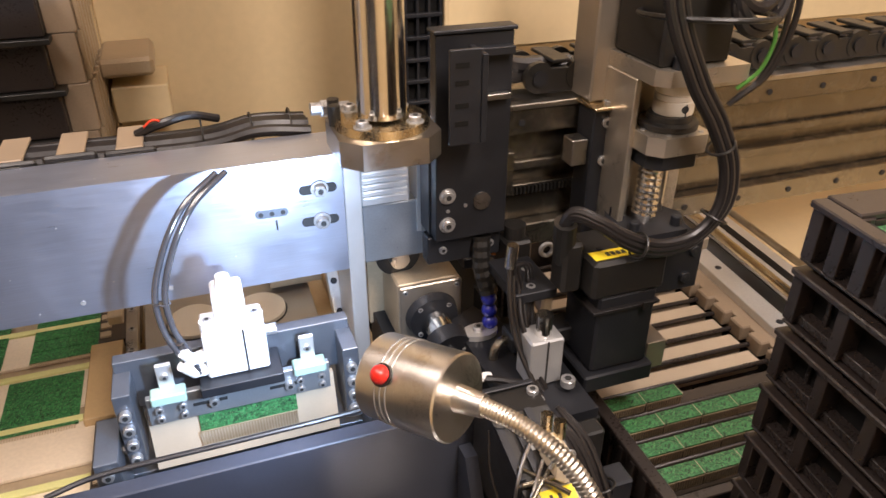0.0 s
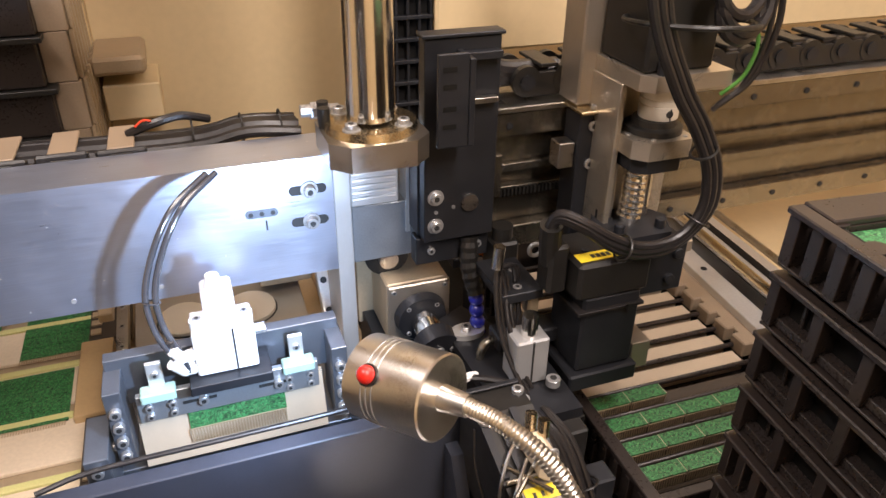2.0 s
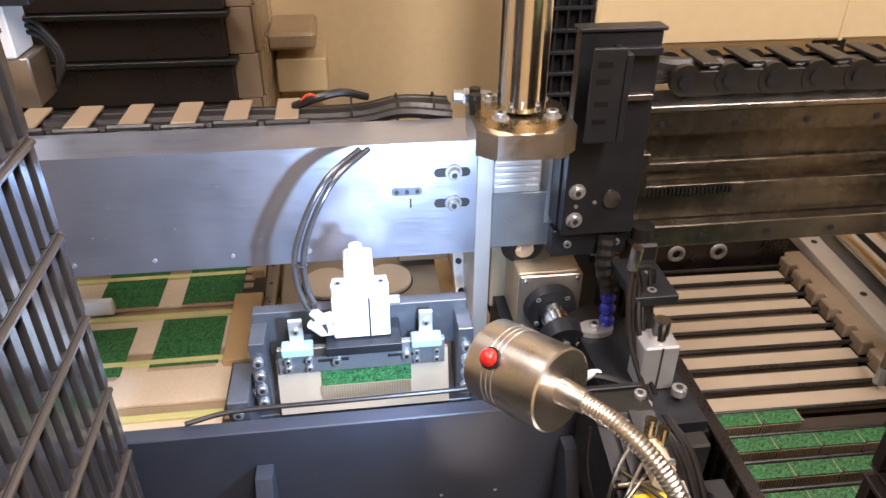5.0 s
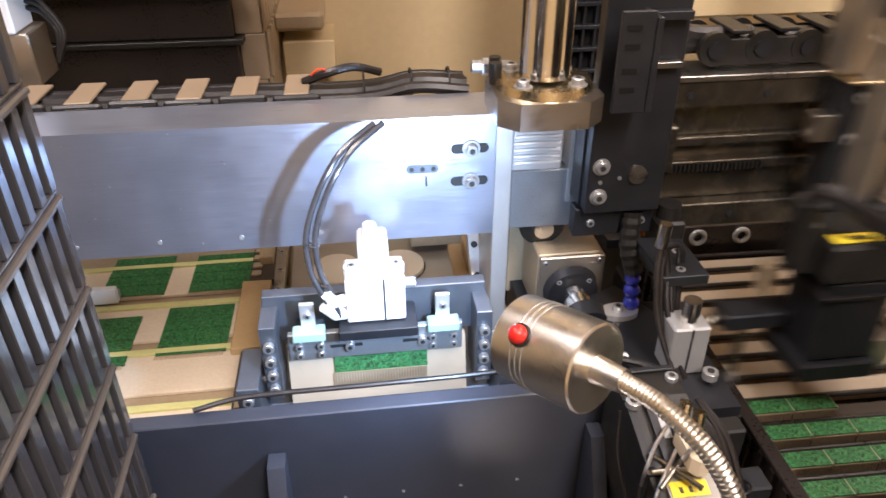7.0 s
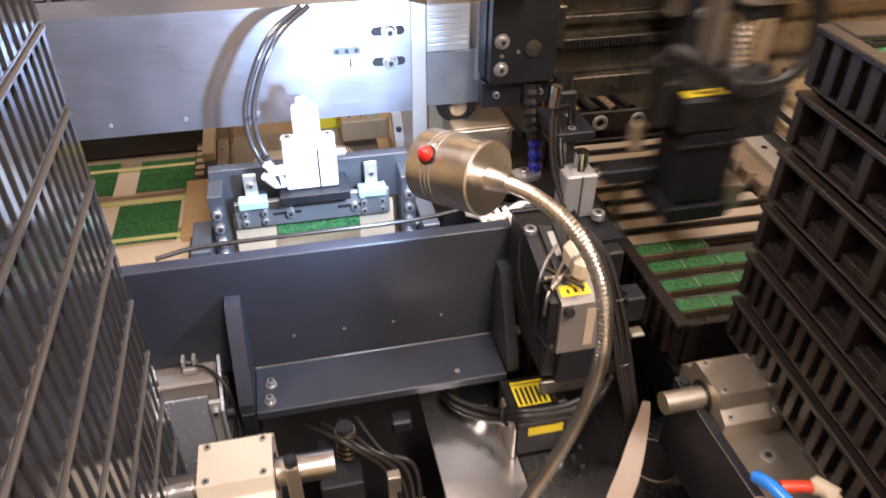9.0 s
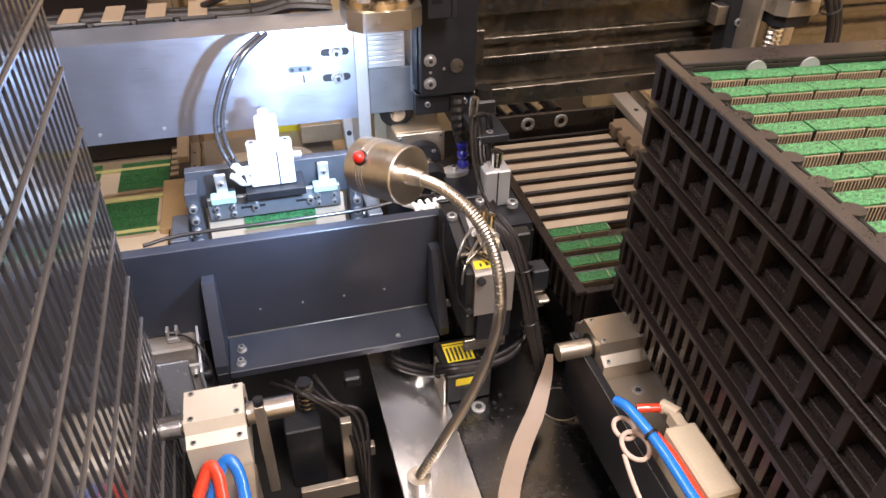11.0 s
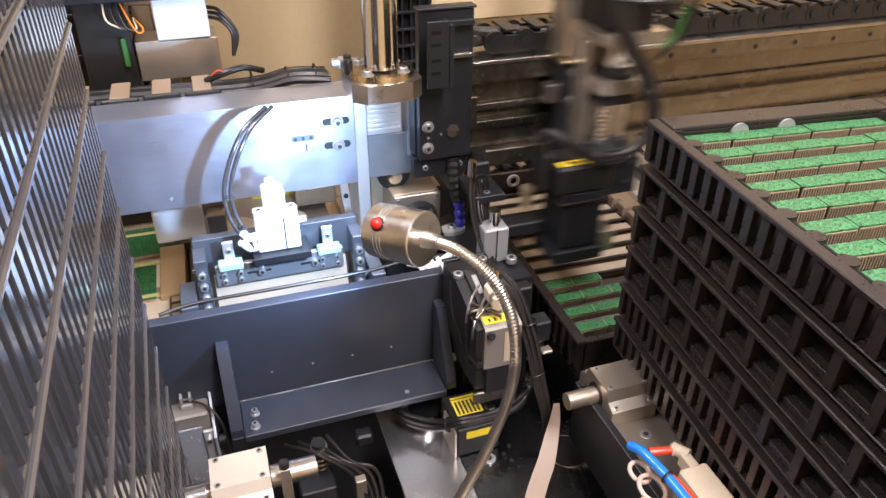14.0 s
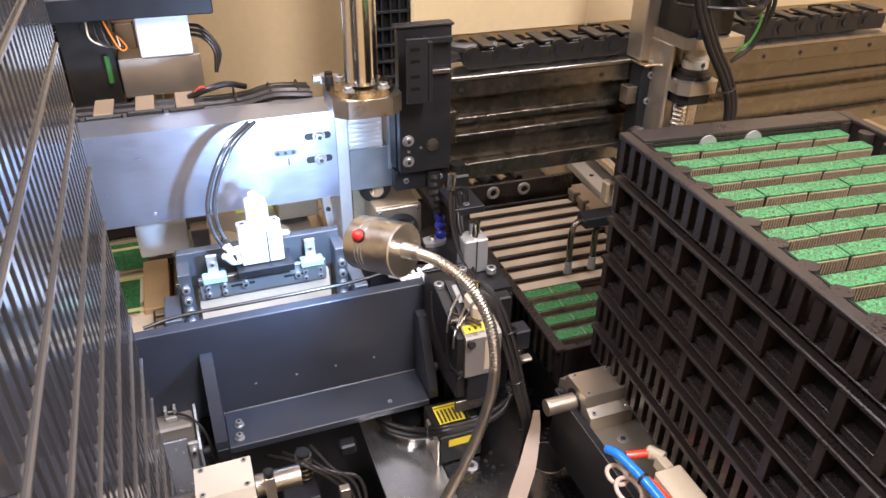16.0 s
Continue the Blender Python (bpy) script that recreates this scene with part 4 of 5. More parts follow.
lab = part("label", prism([(0.008, 0.2078), (0.021, 0.2112), (0.021, 0.2118), (0.008, 0.2084)], 0.008, 0.040, "x"), YELLOW, fan, "yellow label with dark print")
for i in range(3):
    part("print", prism([(0.011, 0.2093), (0.016, 0.2106), (0.016, 0.2109), (0.011, 0.2096)], 0.015 + i * 0.008, 0.018 + i * 0.008, "x"), INK, lab)
part("silver_sticker", prism([(0.060, 0.2206), (0.092, 0.2298), (0.092, 0.2303), (0.060, 0.2211)], 0.012, 0.027, "x"), GREYWHITE, fan)
for a in (((-0.010, 0.030, 0.200), (-0.008, 0.032, 0.214), (0.004, 0.046, 0.228), (0.020, 0.062, 0.234)), ((-0.010, 0.006, 0.190), (-0.008, 0.008, 0.206), (0.004, 0.022, 0.220), (0.020, 0.040, 0.228))):
    part("guard_wire", tube(a, 0.0017, 8, 8), STEEL, fan, smooth=True)
for a in (((-0.012, 0.088, 0.23), (-0.014, 0.075, 0.19), (-0.008, 0.05, 0.15)), ((-0.010, 0.034, 0.20), (-0.012, 0.018, 0.16), (-0.004, -0.002, 0.148))):
    part("thin_wire", tube(a, 0.0013, 6, 6), RUBBER, fan)
bolt(fan, (0.013, -0.0005, 0.196), (0, -1, 0.3), r=0.0055, h=0.006, material=ANODISED)
bolt(fan, (0.000, 0.004, 0.147), (0, -1, 0), r=0.0045, h=0.006, material=ANODISED)
bolt(fan, (0.000, 0.090, 0.2335), (0, 0, 1), r=0.007, h=0.006)
bolt(fan, (0.048, 0.120, 0.232), (0, 0, 1), r=0.006, h=0.005)
fit = part("cream_fitting", bx(0.024, 0.043, 0.016, 0.060, 0.2150, 0.243, 0.006), PALEFIT, fan, "cream plastic hose fitting")
for x, y in ((0.033, 0.062), (0.040, 0.050)):
    part("brass_nipple", cy((x, y, 0.240), (x + 0.002, y + 0.004, 0.256), 0.0055, seg=14), GOLDISH, fit)
part("fitting_clamp", tube([(0.022, 0.030, 0.228), (0.026, 0.026, 0.244), (0.040, 0.026, 0.245), (0.045, 0.030, 0.228)], 0.002, 8, 6), SCREW, fit)
part("paper_label", bx(0.034, 0.044, -0.0010, -0.0004, 0.146, 0.196, 0), STRIP, fan, "pale paper label")
part("pedestal", bx(-0.002, 0.062, 0.012, 0.12, 0.092, 0.1295, 0.002), BLACK, fan)
part("stem", bx(0.010, 0.055, 0.085, 0.12, -0.0195, 0.0915, 0.002), BLACK, fan)
for p, q in (((-0.004, 0.010, 0.2185), (0.030, 0.040, 0.2225)), ((0.030, 0.006, 0.2185), (-0.002, 0.044, 0.2225)), ((-0.006, 0.026, 0.2200), (0.034, 0.026, 0.2200))):
    part("guard_bar", cy(p, q, 0.0024, seg=10), RAIL, fan)
part("ledge", bx(-0.004, 0.055, 0.006, 0.0115, 0.070, 0.090, 0.001), RAIL, fan)
part("ledge_step", bx(0.012, 0.058, 0.002, 0.0115, 0.0905, 0.137, 0.001), ANODISED, fan)
for k in range(5):
    part("cable", tube([(0.050 + 0.005 * k, 0.10, 0.225 - 0.004 * (k % 3)), (0.066 + 0.005 * k, 0.07, 0.20), (0.080 + 0.004 * k, 0.035, 0.15 - 0.006 * (k % 2)), (0.086 + 0.004 * k, 0.005, 0.09), (0.095 + 0.003 * k, -0.02, 0.03), (0.085 + 0.005 * k, -0.035, -0.01)], 0.0026 + 0.0006 * (k % 3), 8, 7), RUBBER, fan)
for z, y in ((0.165, 0.045), (0.10, 0.010)):
    part("cable_tie", ring(bmesh.new(), (0.090, y, z), (0.2, -0.4, -1), 0.0125, 0.0014, 20, 6), BLACK, fan)
part("small_block", bx(0.105, 0.130, 0.048, 0.075, 0.12, 0.155, 0.002), ANODISED, fan)
part("block_cover", bx(0.085, 0.110, 0.078, 0.098, 0.10, 0.20, 0.002), BLACK, fan)
part("pale_nut", bx(0.112, 0.130, 0.035, 0.050, 0.105, 0.1115, 0.002), ALU_DULL, fan)

# ---- base plate, small drive and ribbon ----
bp = thing("base_plate", "polished base plate with painted-in reflections and a round cut-out", "machine plate", (0, 0, 0.68))
# One polished plate in two tones: bright and dark reflections are painted in.
part("plate", bx(0.105, 0.1995, 0.02, 0.52, -0.012, 0.0, 0.001), BASE, bp, "bright side of the plate, reflection put into its colour")
part("dark_plate", bx(0.20, 0.52, 0.02, 0.52, -0.012, 0.0, 0.001), BASE_DARK_REFLECTION, bp)
part("cut_out", cy((0.353, 0.336, -0.001), (0.353, 0.336, 0.0012), 0.030, seg=40), PIT, bp)
part("cut_out_edge", ring(bmesh.new(), (0.353, 0.336, 0.0008), (0, 0, 1), 0.030, 0.0009, 40, 6), STEEL, bp)
bolt(bp, (0.238, 0.358, 0.0), (0, 0, 1), r=0.010, h=0.004)
for x, y in ((0.262, 0.360), (0.268, 0.345), (0.275, 0.372), (0.215, 0.345)):
    part("pin", cy((x, y, 0), (x, y, 0.003), 0.003, seg=10), ANODISED, bp)
sm = thing("small_servo", "black servo with yellow warning labels", "motor", (0.205, 0.38, 0.68))
part("body", bx(-0.010, 0.056, -0.004, 0.068, 0.001, 0.0545, 0.002), BLACK, sm)
part("side_plate", bx(-0.0145, -0.0105, -0.006, 0.045, 0.001, 0.050, 0.001), ALU_DULL, sm)
l1 = part("label", bx(0.000, 0.040, 0.022, 0.060, 0.0546, 0.0551, 0), YELLOW, sm, "yellow label with dark lines")
for i in range(6):
    part("print", bx(0.003 + i * 0.006, 0.0062 + i * 0.006, 0.024, 0.050, 0.0552, 0.0554, 0), INK, l1)
part("header_line", bx(0.000, 0.040, 0.0545, 0.0560, 0.0552, 0.0554, 0), INK, l1)
part("label", bx(0.004, 0.046, -0.0047, -0.0042, 0.034, 0.047, 0), YELLOW, sm, "yellow label")
part("end_cap", cy((-0.032, 0.085, 0.001), (-0.032, 0.085, 0.024), 0.026, 0.024, 36), CHROME, sm, smooth=True)
part("connector", bx(0.042, 0.055, 0.010, 0.026, 0.0550, 0.066, 0.002), BLACK, sm)
for dz, dy, r in ((0.0, 0.0, 0.0055), (0.009, 0.004, 0.0042)):
    part("cable", tube([(-0.082, 0.125, 0.035), (-0.078, 0.105, 0.028 + dz), (-0.066, 0.066 + dy, 0.026 + dz), (-0.030, 0.034 + dy, 0.030 + dz), (0.0, 0.002 + dy, 0.060 + dz * 0.5), (0.045, -0.002 + dy, 0.062 + dz * 0.6), (0.085, 0.005 + dy, 0.064 + dz), (0.115, 0.03, 0.070)], r, 10, 8), RUBBER, sm, smooth=True)
part("cable_tie", ring(bmesh.new(), (-0.015, 0.018, 0.048), (0.7, -0.7, 0.5), 0.010, 0.0016, 16, 6), BLACK, sm)
rb = thing("ribbon_cable", "tan flat ribbon cable hanging in a curve", "cable", (0, 0, 0))
bm = bmesh.new()
pts = spline([(0.333, 0.349, 0.770), (0.328, 0.340, 0.752), (0.319, 0.328, 0.735), (0.298, 0.300, 0.716), (0.268, 0.266, 0.702), (0.238, 0.222, 0.690), (0.225, 0.195, 0.684)], 8)
prev = None
for i, c in enumerate(pts):
    w = 0.004 + 0.009 * min(1, i / 26)
    now = [bm.verts.new(c + Vector(q)) for q in ((-w, w * 0.3, 0), (w, -w * 0.3, 0), (w, -w * 0.3, 0.0012), (-w, w * 0.3, 0.0012))]
    if prev:
        for k in range(4):
            bm.faces.new((prev[k], prev[(k + 1) % 4], now[(k + 1) % 4], now[k]))
    prev = now
bmesh.ops.recalc_face_normals(bm, faces=bm.faces)
part("ribbon", bm, RIBBON, rb, smooth=True)

# ---- gooseneck work lamp ----
wl = thing("work_lamp", "brushed steel gooseneck work lamp with red button", "lamp", LAMP_REAR)
A = LAMP_AXIS
hm = lathe([(0, 0.0316), (0.0012, 0.0332), (0.069, 0.0332), (0.0705, 0.0318)], (0, 0, 0), A, 64)
head = part("head", hm, BRUSHED, wl, smooth=True)
for d in (0.041, 0.046, 0.051):
    part("groove", ring(bmesh.new(), A * d, A, 0.0333, 0.0005, 56, 6), SCREW, head)
part("lens", cy(A * 0.0708, A * 0.0716, 0.028, seg=40), WHITEPLASTIC, head)
to_eye = Vector((-0.62, -0.40, 0.67))
to_eye = (to_eye - A * to_eye.dot(A)).normalized()
bpt = A * 0.046 + to_eye * 0.0325
part("button_seat", cy(bpt, bpt + to_eye * 0.003, 0.0085, seg=24), BLACK, head)
bm = bmesh.new()
bmesh.ops.create_uvsphere(bm, u_segments=24, v_segments=16, radius=0.0072, matrix=Matrix.Translation(bpt + to_eye * 0.004))
part("button", bm, RED, head, "red push button", smooth=True)
part("neck_socket", cy(-A * 0.022, A * 0.001, 0.0085, 0.0105, 28), BRUSHED, head, smooth=True)
NECK = [(0.1608, 0.3659, 1.061), (0.1807, 0.3393, 1.0588), (0.2033, 0.3098, 1.042), (0.2208, 0.288, 1.0031), (0.2273, 0.2773, 0.9462), (0.2197, 0.2736, 0.8824), (0.1945, 0.2690, 0.8124), (0.160, 0.2610, 0.7512), (0.128, 0.2540, 0.7)]
part("neck", tube([Vector(p) - LAMP_REAR for p in NECK], 0.0067, 14, 25, 0.06, 2), NECKSTEEL, wl, "ribbed flexible steel neck", smooth=True)
part("magnet_base", cy(Vector((0.127, 0.254, 0.6805)) - LAMP_REAR, Vector((0.127, 0.254, 0.702)) - LAMP_REAR, 0.015, seg=36), NECKSTEEL, wl)
zt = thing("white_cable_tie", "bundle of white cable ties on the bracket edge", "cable tie", (0.212, 0.56, 0.895))
for i in range(4):
    part("loop", tube([(-0.02 + 0.011 * i, 0.0, 0.012), (-0.015 + 0.011 * i, -0.02, 0.004), (-0.018 + 0.011 * i, -0.026, -0.022)], 0.0035, 6, 4), WHITEPLASTIC, zt)
part("strap", tube([(-0.03, 0.01, 0.005), (0.0, -0.014, 0.008), (0.03, 0.0, 0.012), (0.045, 0.005, 0.008)], 0.005, 8, 5), WHITEPLASTIC, zt)
part("hose", tube([(0.0, 0.01, 0.008), (0.04, 0.0, 0.010), (0.08, -0.01, 0.0)], 0.0042, 8, 5), RUBBER, zt)


# ---- pillow blocks on their shafts ----
def pillow(at, base, label, metal):
    ob = thing("pillow_block", label, "bearing block", at, "pillow blocks")
    o = [(-0.043, base), (0.043, base), (0.043, 0.002), (0.030, 0.010), (0.024, 0.024), (-0.024, 0.024), (-0.030, 0.010), (-0.043, 0.002)]
    part("body", prism(o, -0.033, 0.033, "x"), metal, ob)
    for x in (-0.025, 0.025):
        for y in (-0.019, 0.019):
            bolt(ob, (x, y, 0.024), (0, 0, 1), r=0.0035, h=0.0012)
        for y in (-0.037, 0.037):
            bolt(ob, (x, y, 0.0045), (0, -0.2 if y < 0 else 0.2, 1), r=0.0035, h=0.002)
    part("seal", cy((-0.034, 0, -0.002), (0.034, 0, -0.002), 0.0175, seg=32), BLACK, ob)
    return ob


pr = pillow((0.395, 0.302, 0.824), -0.0205, "aluminium pillow block beside the tray stack", ALU_DULL)
part("shaft", cy((-0.076, 0, -0.002), (0.06, 0, -0.002), 0.0115, seg=32), ALU_DULL, pr, smooth=True)
pl = pillow((-0.098, 0.316, 0.808), -0.055, "pale aluminium pillow block beside the ribbed tray stack", PALECUP)
part("shaft", cy((-0.08, 0, -0.004), (0.088, 0, -0.004), 0.0135, seg=32), STEEL, pl, smooth=True)
part("forked_post", bx(0.044, 0.056, -0.03, -0.018, -0.12, 0.034, 0.001), ALU_DULL, pl)
bolt(pl, (0.050, -0.024, 0.034), (0, 0, 1), r=0.006, h=0.008, material=ANODISED)
part("side_shaft", cy((-0.13, -0.005, 0.0), (-0.04, -0.005, 0.0), 0.006, 0.010, 16), SCREW, pl)

gr = thing("tray_guide", "long black tray guide bar with a scratched edge", "guide rail", (0.372, 0.0, 0.76))
part("bar", bx(-0.020, -0.0105, -0.05, 0.338, -0.05, 0.057, 0.0012), ANODISED, gr)
part("edge", bx(-0.0204, -0.0201, -0.05, 0.337, 0.0550, 0.0560, 0), SCREW, gr)
bolt(gr, (-0.015, 0.327, 0.057), (0, 0, 1), r=0.004, h=0.003, material=ANODISED)
pb = thing("slide_plate", "silver slide plate with countersunk bolt", "machine plate", (0.395, 0.16, 0.74))
part("plate", bx(-0.033, 0.040, -0.2, 0.185, 0, 0.0630, 0.001), ALU_DULL, pb)
part("strip", bx(0.0405, 0.060, -0.2, 0.185, 0, 0.072, 0.001), ANODISED, pb)
part("strip_edge", bx(0.0395, 0.0403, -0.2, 0.14, 0.0632, 0.0640, 0), SCREW, pb)
bolt(pb, (0.004, 0.074, 0.0630), (0, 0, 1), r=0.0075, h=0.0012)
ac = thing("air_actuator", "pale actuator body with blue and red air tubes", "air cylinder", (0.38, 0.09, 0.803))
part("body", bx(-0.018, 0.018, -0.05, 0.038, 0, 0.066, 0.003), PALEFIT, ac)
part("fitting", cy((0.004, 0.078, 0.050), (0.014, 0.060, 0.052), 0.0075, seg=18), PALEFIT, ac, "cream push-in fitting")
part("fitting_foot", bx(0.004, 0.016, 0.0385, 0.066, 0.036, 0.056, 0.002), PALEFIT, ac)
part("red_sleeve", cy((-0.024, 0.082, 0.048), (0.004, 0.074, 0.050), 0.0052, seg=16), REDTUBE, ac, smooth=True)
part("sleeve_ring", ring(bmesh.new(), (0.002, 0.0745, 0.050), (1, -0.3, 0), 0.0055, 0.0018, 18, 8), PALEFIT, ac)
part("blue_tube", tube([(-0.049, 0.086, 0.063), (-0.046, 0.070, 0.070), (-0.041, 0.045, 0.070), (-0.036, 0.010, 0.068), (-0.033, -0.06, 0.064)], 0.0058, 14, 8), BLUETUBE, ac, "glossy blue air tube", smooth=True)
part("red_tube", tube([(-0.030, 0.046, 0.054), (-0.028, 0.030, 0.060), (-0.0255, 0.0, 0.062), (-0.024, -0.06, 0.058)], 0.0052, 14, 8), REDTUBE, ac, "glossy red air tube", smooth=True)
part("tie", ring(bmesh.new(), (-0.0385, 0.030, 0.0695), (0.2, -0.9, -0.1), 0.0068, 0.0016, 18, 6), BLACK, ac)
for (cx, cyy, r) in ((-0.050, 0.060, 0.0125), (-0.049, 0.036, 0.0160)):
    part("coiled_tube", ring(bmesh.new(), (cx, cyy, 0.048), (0.25, -0.25, 1), r, 0.0026, 36, 10), PINK, ac, "beige coiled tube", smooth=True)
part("tube_tail", tube([(-0.065, 0.03, 0.046), (-0.067, 0.0, 0.036), (-0.066, -0.05, 0.02)], 0.0026, 10, 6), PINK, ac)
al = thing("tube_actuator", "actuator body with red and blue air tubes by a pillow block", "air cylinder", (-0.095, 0.235, 0.70))
part("body", bx(-0.033, 0.033, -0.08, 0.036, 0, 0.07, 0.002), ALU_DULL, al)
part("red_tube", tube([(-0.03, 0.0, 0.075), (-0.014, 0.02, 0.098), (-0.004, 0.0, 0.09), (0.0, -0.08, 0.07)], 0.007, 12, 8), REDTUBE, al, "glossy red air tube", smooth=True)
part("blue_tube", tube([(-0.016, 0.0, 0.07), (0.004, 0.022, 0.100), (0.018, 0.0, 0.09), (0.024, -0.08, 0.07)], 0.007, 12, 8), BLUETUBE, al, "glossy blue air tube", smooth=True)
lm = thing("drive_motor", "pale roller drive with steel side sheets, clip and grey wire", "motor", (-0.155, 0.47, 0.56))
part("drive_box", bx(-0.09, 0.022, 0.021, 0.066, 0.0, 0.205, 0.003), HOUSING, lm)
part("clip_foot", bx(-0.013, 0.003, 0.034, 0.050, 0.2055, 0.214, 0.001), GREYWHITE, lm)
for x in (-0.011, 0.001):
    part("clip", bx(x - 0.002, x + 0.002, 0.036, 0.048, 0.2145, 0.227, 0.001), GREYWHITE, lm)
part("wire", tube([(-0.10, 0.04, 0.214), (-0.03, 0.042, 0.216), (0.01, 0.034, 0.216), (0.035, 0.010, 0.200), (0.045, -0.01, 0.15)], 0.0018, 8, 6), RUBBER, lm)
part("blue_sheet", bx(-0.09, 0.010, 0.016, 0.019, 0.0, 0.185, 0.0005), POLISHED, lm, "polished steel sheet")
part("side_sheet", prism([(0.0, 0.0), (0.0, 0.175), (0.050, 0.215), (0.070, 0.215), (0.070, 0.0)], 0.0245, 0.028, "x"), POLISHED, lm, "polished steel side sheet")
part("front_sheet", bx(0.0105, 0.0240, 0.010, 0.0155, 0.0, 0.180, 0.0005), ALU, lm)
for z in (0.165, 0.05):
    bolt(lm, (0.017, 0.010, z), (0, -1, 0), r=0.005, h=0.005)
part("knob", cy((0.029, 0.01, 0.16), (0.040, 0.01, 0.16), 0.008, seg=18), ANODISED, lm)
uw = thing("under_wiring", "dark drive parts and wires below the shelf", "machinery", (0.0, 0.40, 0.56))
part("block", bx(-0.03, 0.02, -0.02, 0.05, 0, 0.12, 0.002), ANODISED, uw)
part("screw", cy((0.005, 0.02, 0.12), (0.005, 0.02, 0.172), 0.010, seg=16), ANODISED, uw)
for i in range(5):
    part("screw_thread", ring(bmesh.new(), (0.005, 0.02, 0.128 + 0.009 * i), (0, 0, 1), 0.011, 0.002, 18, 6), RAIL, uw)
part("plate", bx(0.045, 0.06, -0.03, -0.018, 0.0, 0.13, 0.001), ALU_DULL, uw)
part("plate", bx(0.062, 0.09, -0.03, -0.018, 0.05, 0.07, 0.001), ALU_DULL, uw)
part("connector", bx(0.06, 0.085, 0.03, 0.05, 0.13, 0.15, 0.003), ANODISED, uw)
part("bracket", bx(-0.02, 0.06, -0.06, -0.05, 0.01, 0.04, 0.001), ALU_DULL, uw)
for k in range(4):
    part("wire", tube([(-0.04 + 0.02 * k, 0.05, 0.15), (0.0 + 0.015 * k, 0.0, 0.17 - 0.01 * k), (0.05 + 0.01 * k, -0.02, 0.12), (0.07, -0.06 - 0.01 * k, 0.03)], 0.003, 8, 6), RUBBER, uw)


# ---- trays ----
TW, TL, TH, PITCH = 0.32, 0.49, 0.052, 0.0575


def tray(name, label, at, kind, material, yaw, group, step, near_side, rim):
    """A stackable tray; its origin is the far corner of the side with slats, on top."""
    ob = thing(name, label, "tray", at, group, yaw=yaw)
    s = near_side
    x0, x1 = (0, TW) if s > 0 else (-TW, 0)
    inner = 0.012
    low = -TH if s > 0 else -0.0588
    part("floor", bx(x0 + inner, x1 - inner, -TL + inner, -inner, -TH, -TH + 0.005, 0), material, ob)
    # Inner wall is near-black to paint in the shade between the slats.
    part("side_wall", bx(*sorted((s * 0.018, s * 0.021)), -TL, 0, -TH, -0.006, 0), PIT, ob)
    part("side_wall", bx(*sorted((s * (TW - 0.012), s * (TW - 0.004))), -TL, 0, -TH, -0.006, 0), material, ob)
    part("end_wall", bx(x0 + 0.012, x1 - 0.012, -0.010, -0.002, -TH, -0.007, 0.0008), material, ob)
    part("end_rim", bx(x0 + 0.0135, x1 - 0.0135, -0.030, 0.004, -0.0062, -0.0005, 0.0012), material, ob)
    part("end_lining", bx(x0 + 0.014, x1 - 0.014, -0.030, -0.026, -TH + 0.006, -0.0064, 0.0008), material, ob)
    part("end_wall", bx(x0 + 0.012, x1 - 0.012, -TL, -TL + 0.008, -TH, -0.001, 0.0008), material, ob)
    lip = -0.004 if s > 0 else -0.0014
    part("rim", bx(*sorted((s * lip, s * (0.010 if s > 0 else 0.013))), -TL, 0, -0.0058 if s > 0 else -0.0042, 0, 0.0012), rim, ob)
    part("rim", bx(*sorted((s * (TW - 0.013), s * TW)), -TL, 0, -0.0058, 0, 0.0012), material, ob)
    part("foot_rim", bx(*sorted((s * 0.001, s * 0.0175)), -TL, 0, low, low + 0.003, 0.0008), material, ob)
    wide = step * (0.50 if kind == "slots" else 0.22)
    key = (kind, step, material.name, s)
    if key not in SLATS:
        SLATS[key] = mesh_of("slat", bx(*sorted((s * 0.0005, s * 0.0178)), -wide, 0, low + 0.0032, -0.006 if s > 0 else -0.0044, 0.0006), material)
        if kind != "slots":
            bm = bmesh.new()
            box(bm, *sorted((s * 0.0005, s * 0.0178)), -wide, 0, -TH + 0.0042, -0.006, 0.0006)
            box(bm, *sorted((s * 0.006, s * 0.0178)), -step, -wide, -TH + 0.0042, -TH + 0.012, 0.0006)
            SLATS[key] = mesh_of("slat", bm, material)
    for i in range(int(TL / step)):
        part("slat", SLATS[key], None, ob, m=pose(0, -i * step, 0))
    return ob


SLATS = {}
YAW = -5.0
STACK_R, STACK_L = (0.424, 0.372), (-0.161, 0.386)
KINDS = ["slots", "pockets", "pockets", "pockets", "slots", "slots"]
GR, GL = "stack of board trays", "stack of ribbed trays"
for i, kd in enumerate(KINDS):
    z = 1.176 - i * PITCH
    txt = "full black plastic board tray on top of its stack" if i == 0 else "black plastic tray with slotted sides in a stack"
    if i == 0 or KINDS[:i].count(kd) == 0 or kd == "slots" and i == 4:
        t = tray("board_tray", txt, (*STACK_R, z), kd, TRAY, YAW, GR, 0.0245 if i == 0 else (0.049 if kd == "pockets" else 0.020), 1, TRAY)
        if i:
            if kd == "slots":
                slots_low = t
            else:
                pockets = t
    else:
        copy_thing(pockets if kd == "pockets" else slots_low, pose(*STACK_R, z, 0, 0, YAW))
left_one = tray("rack_tray", "grey-black ribbed plastic tray in a tall stack", (*STACK_L, 1.33), "slots", TRAY_GREY, 1.5, GL, 0.0165, -1, RIMGREY)
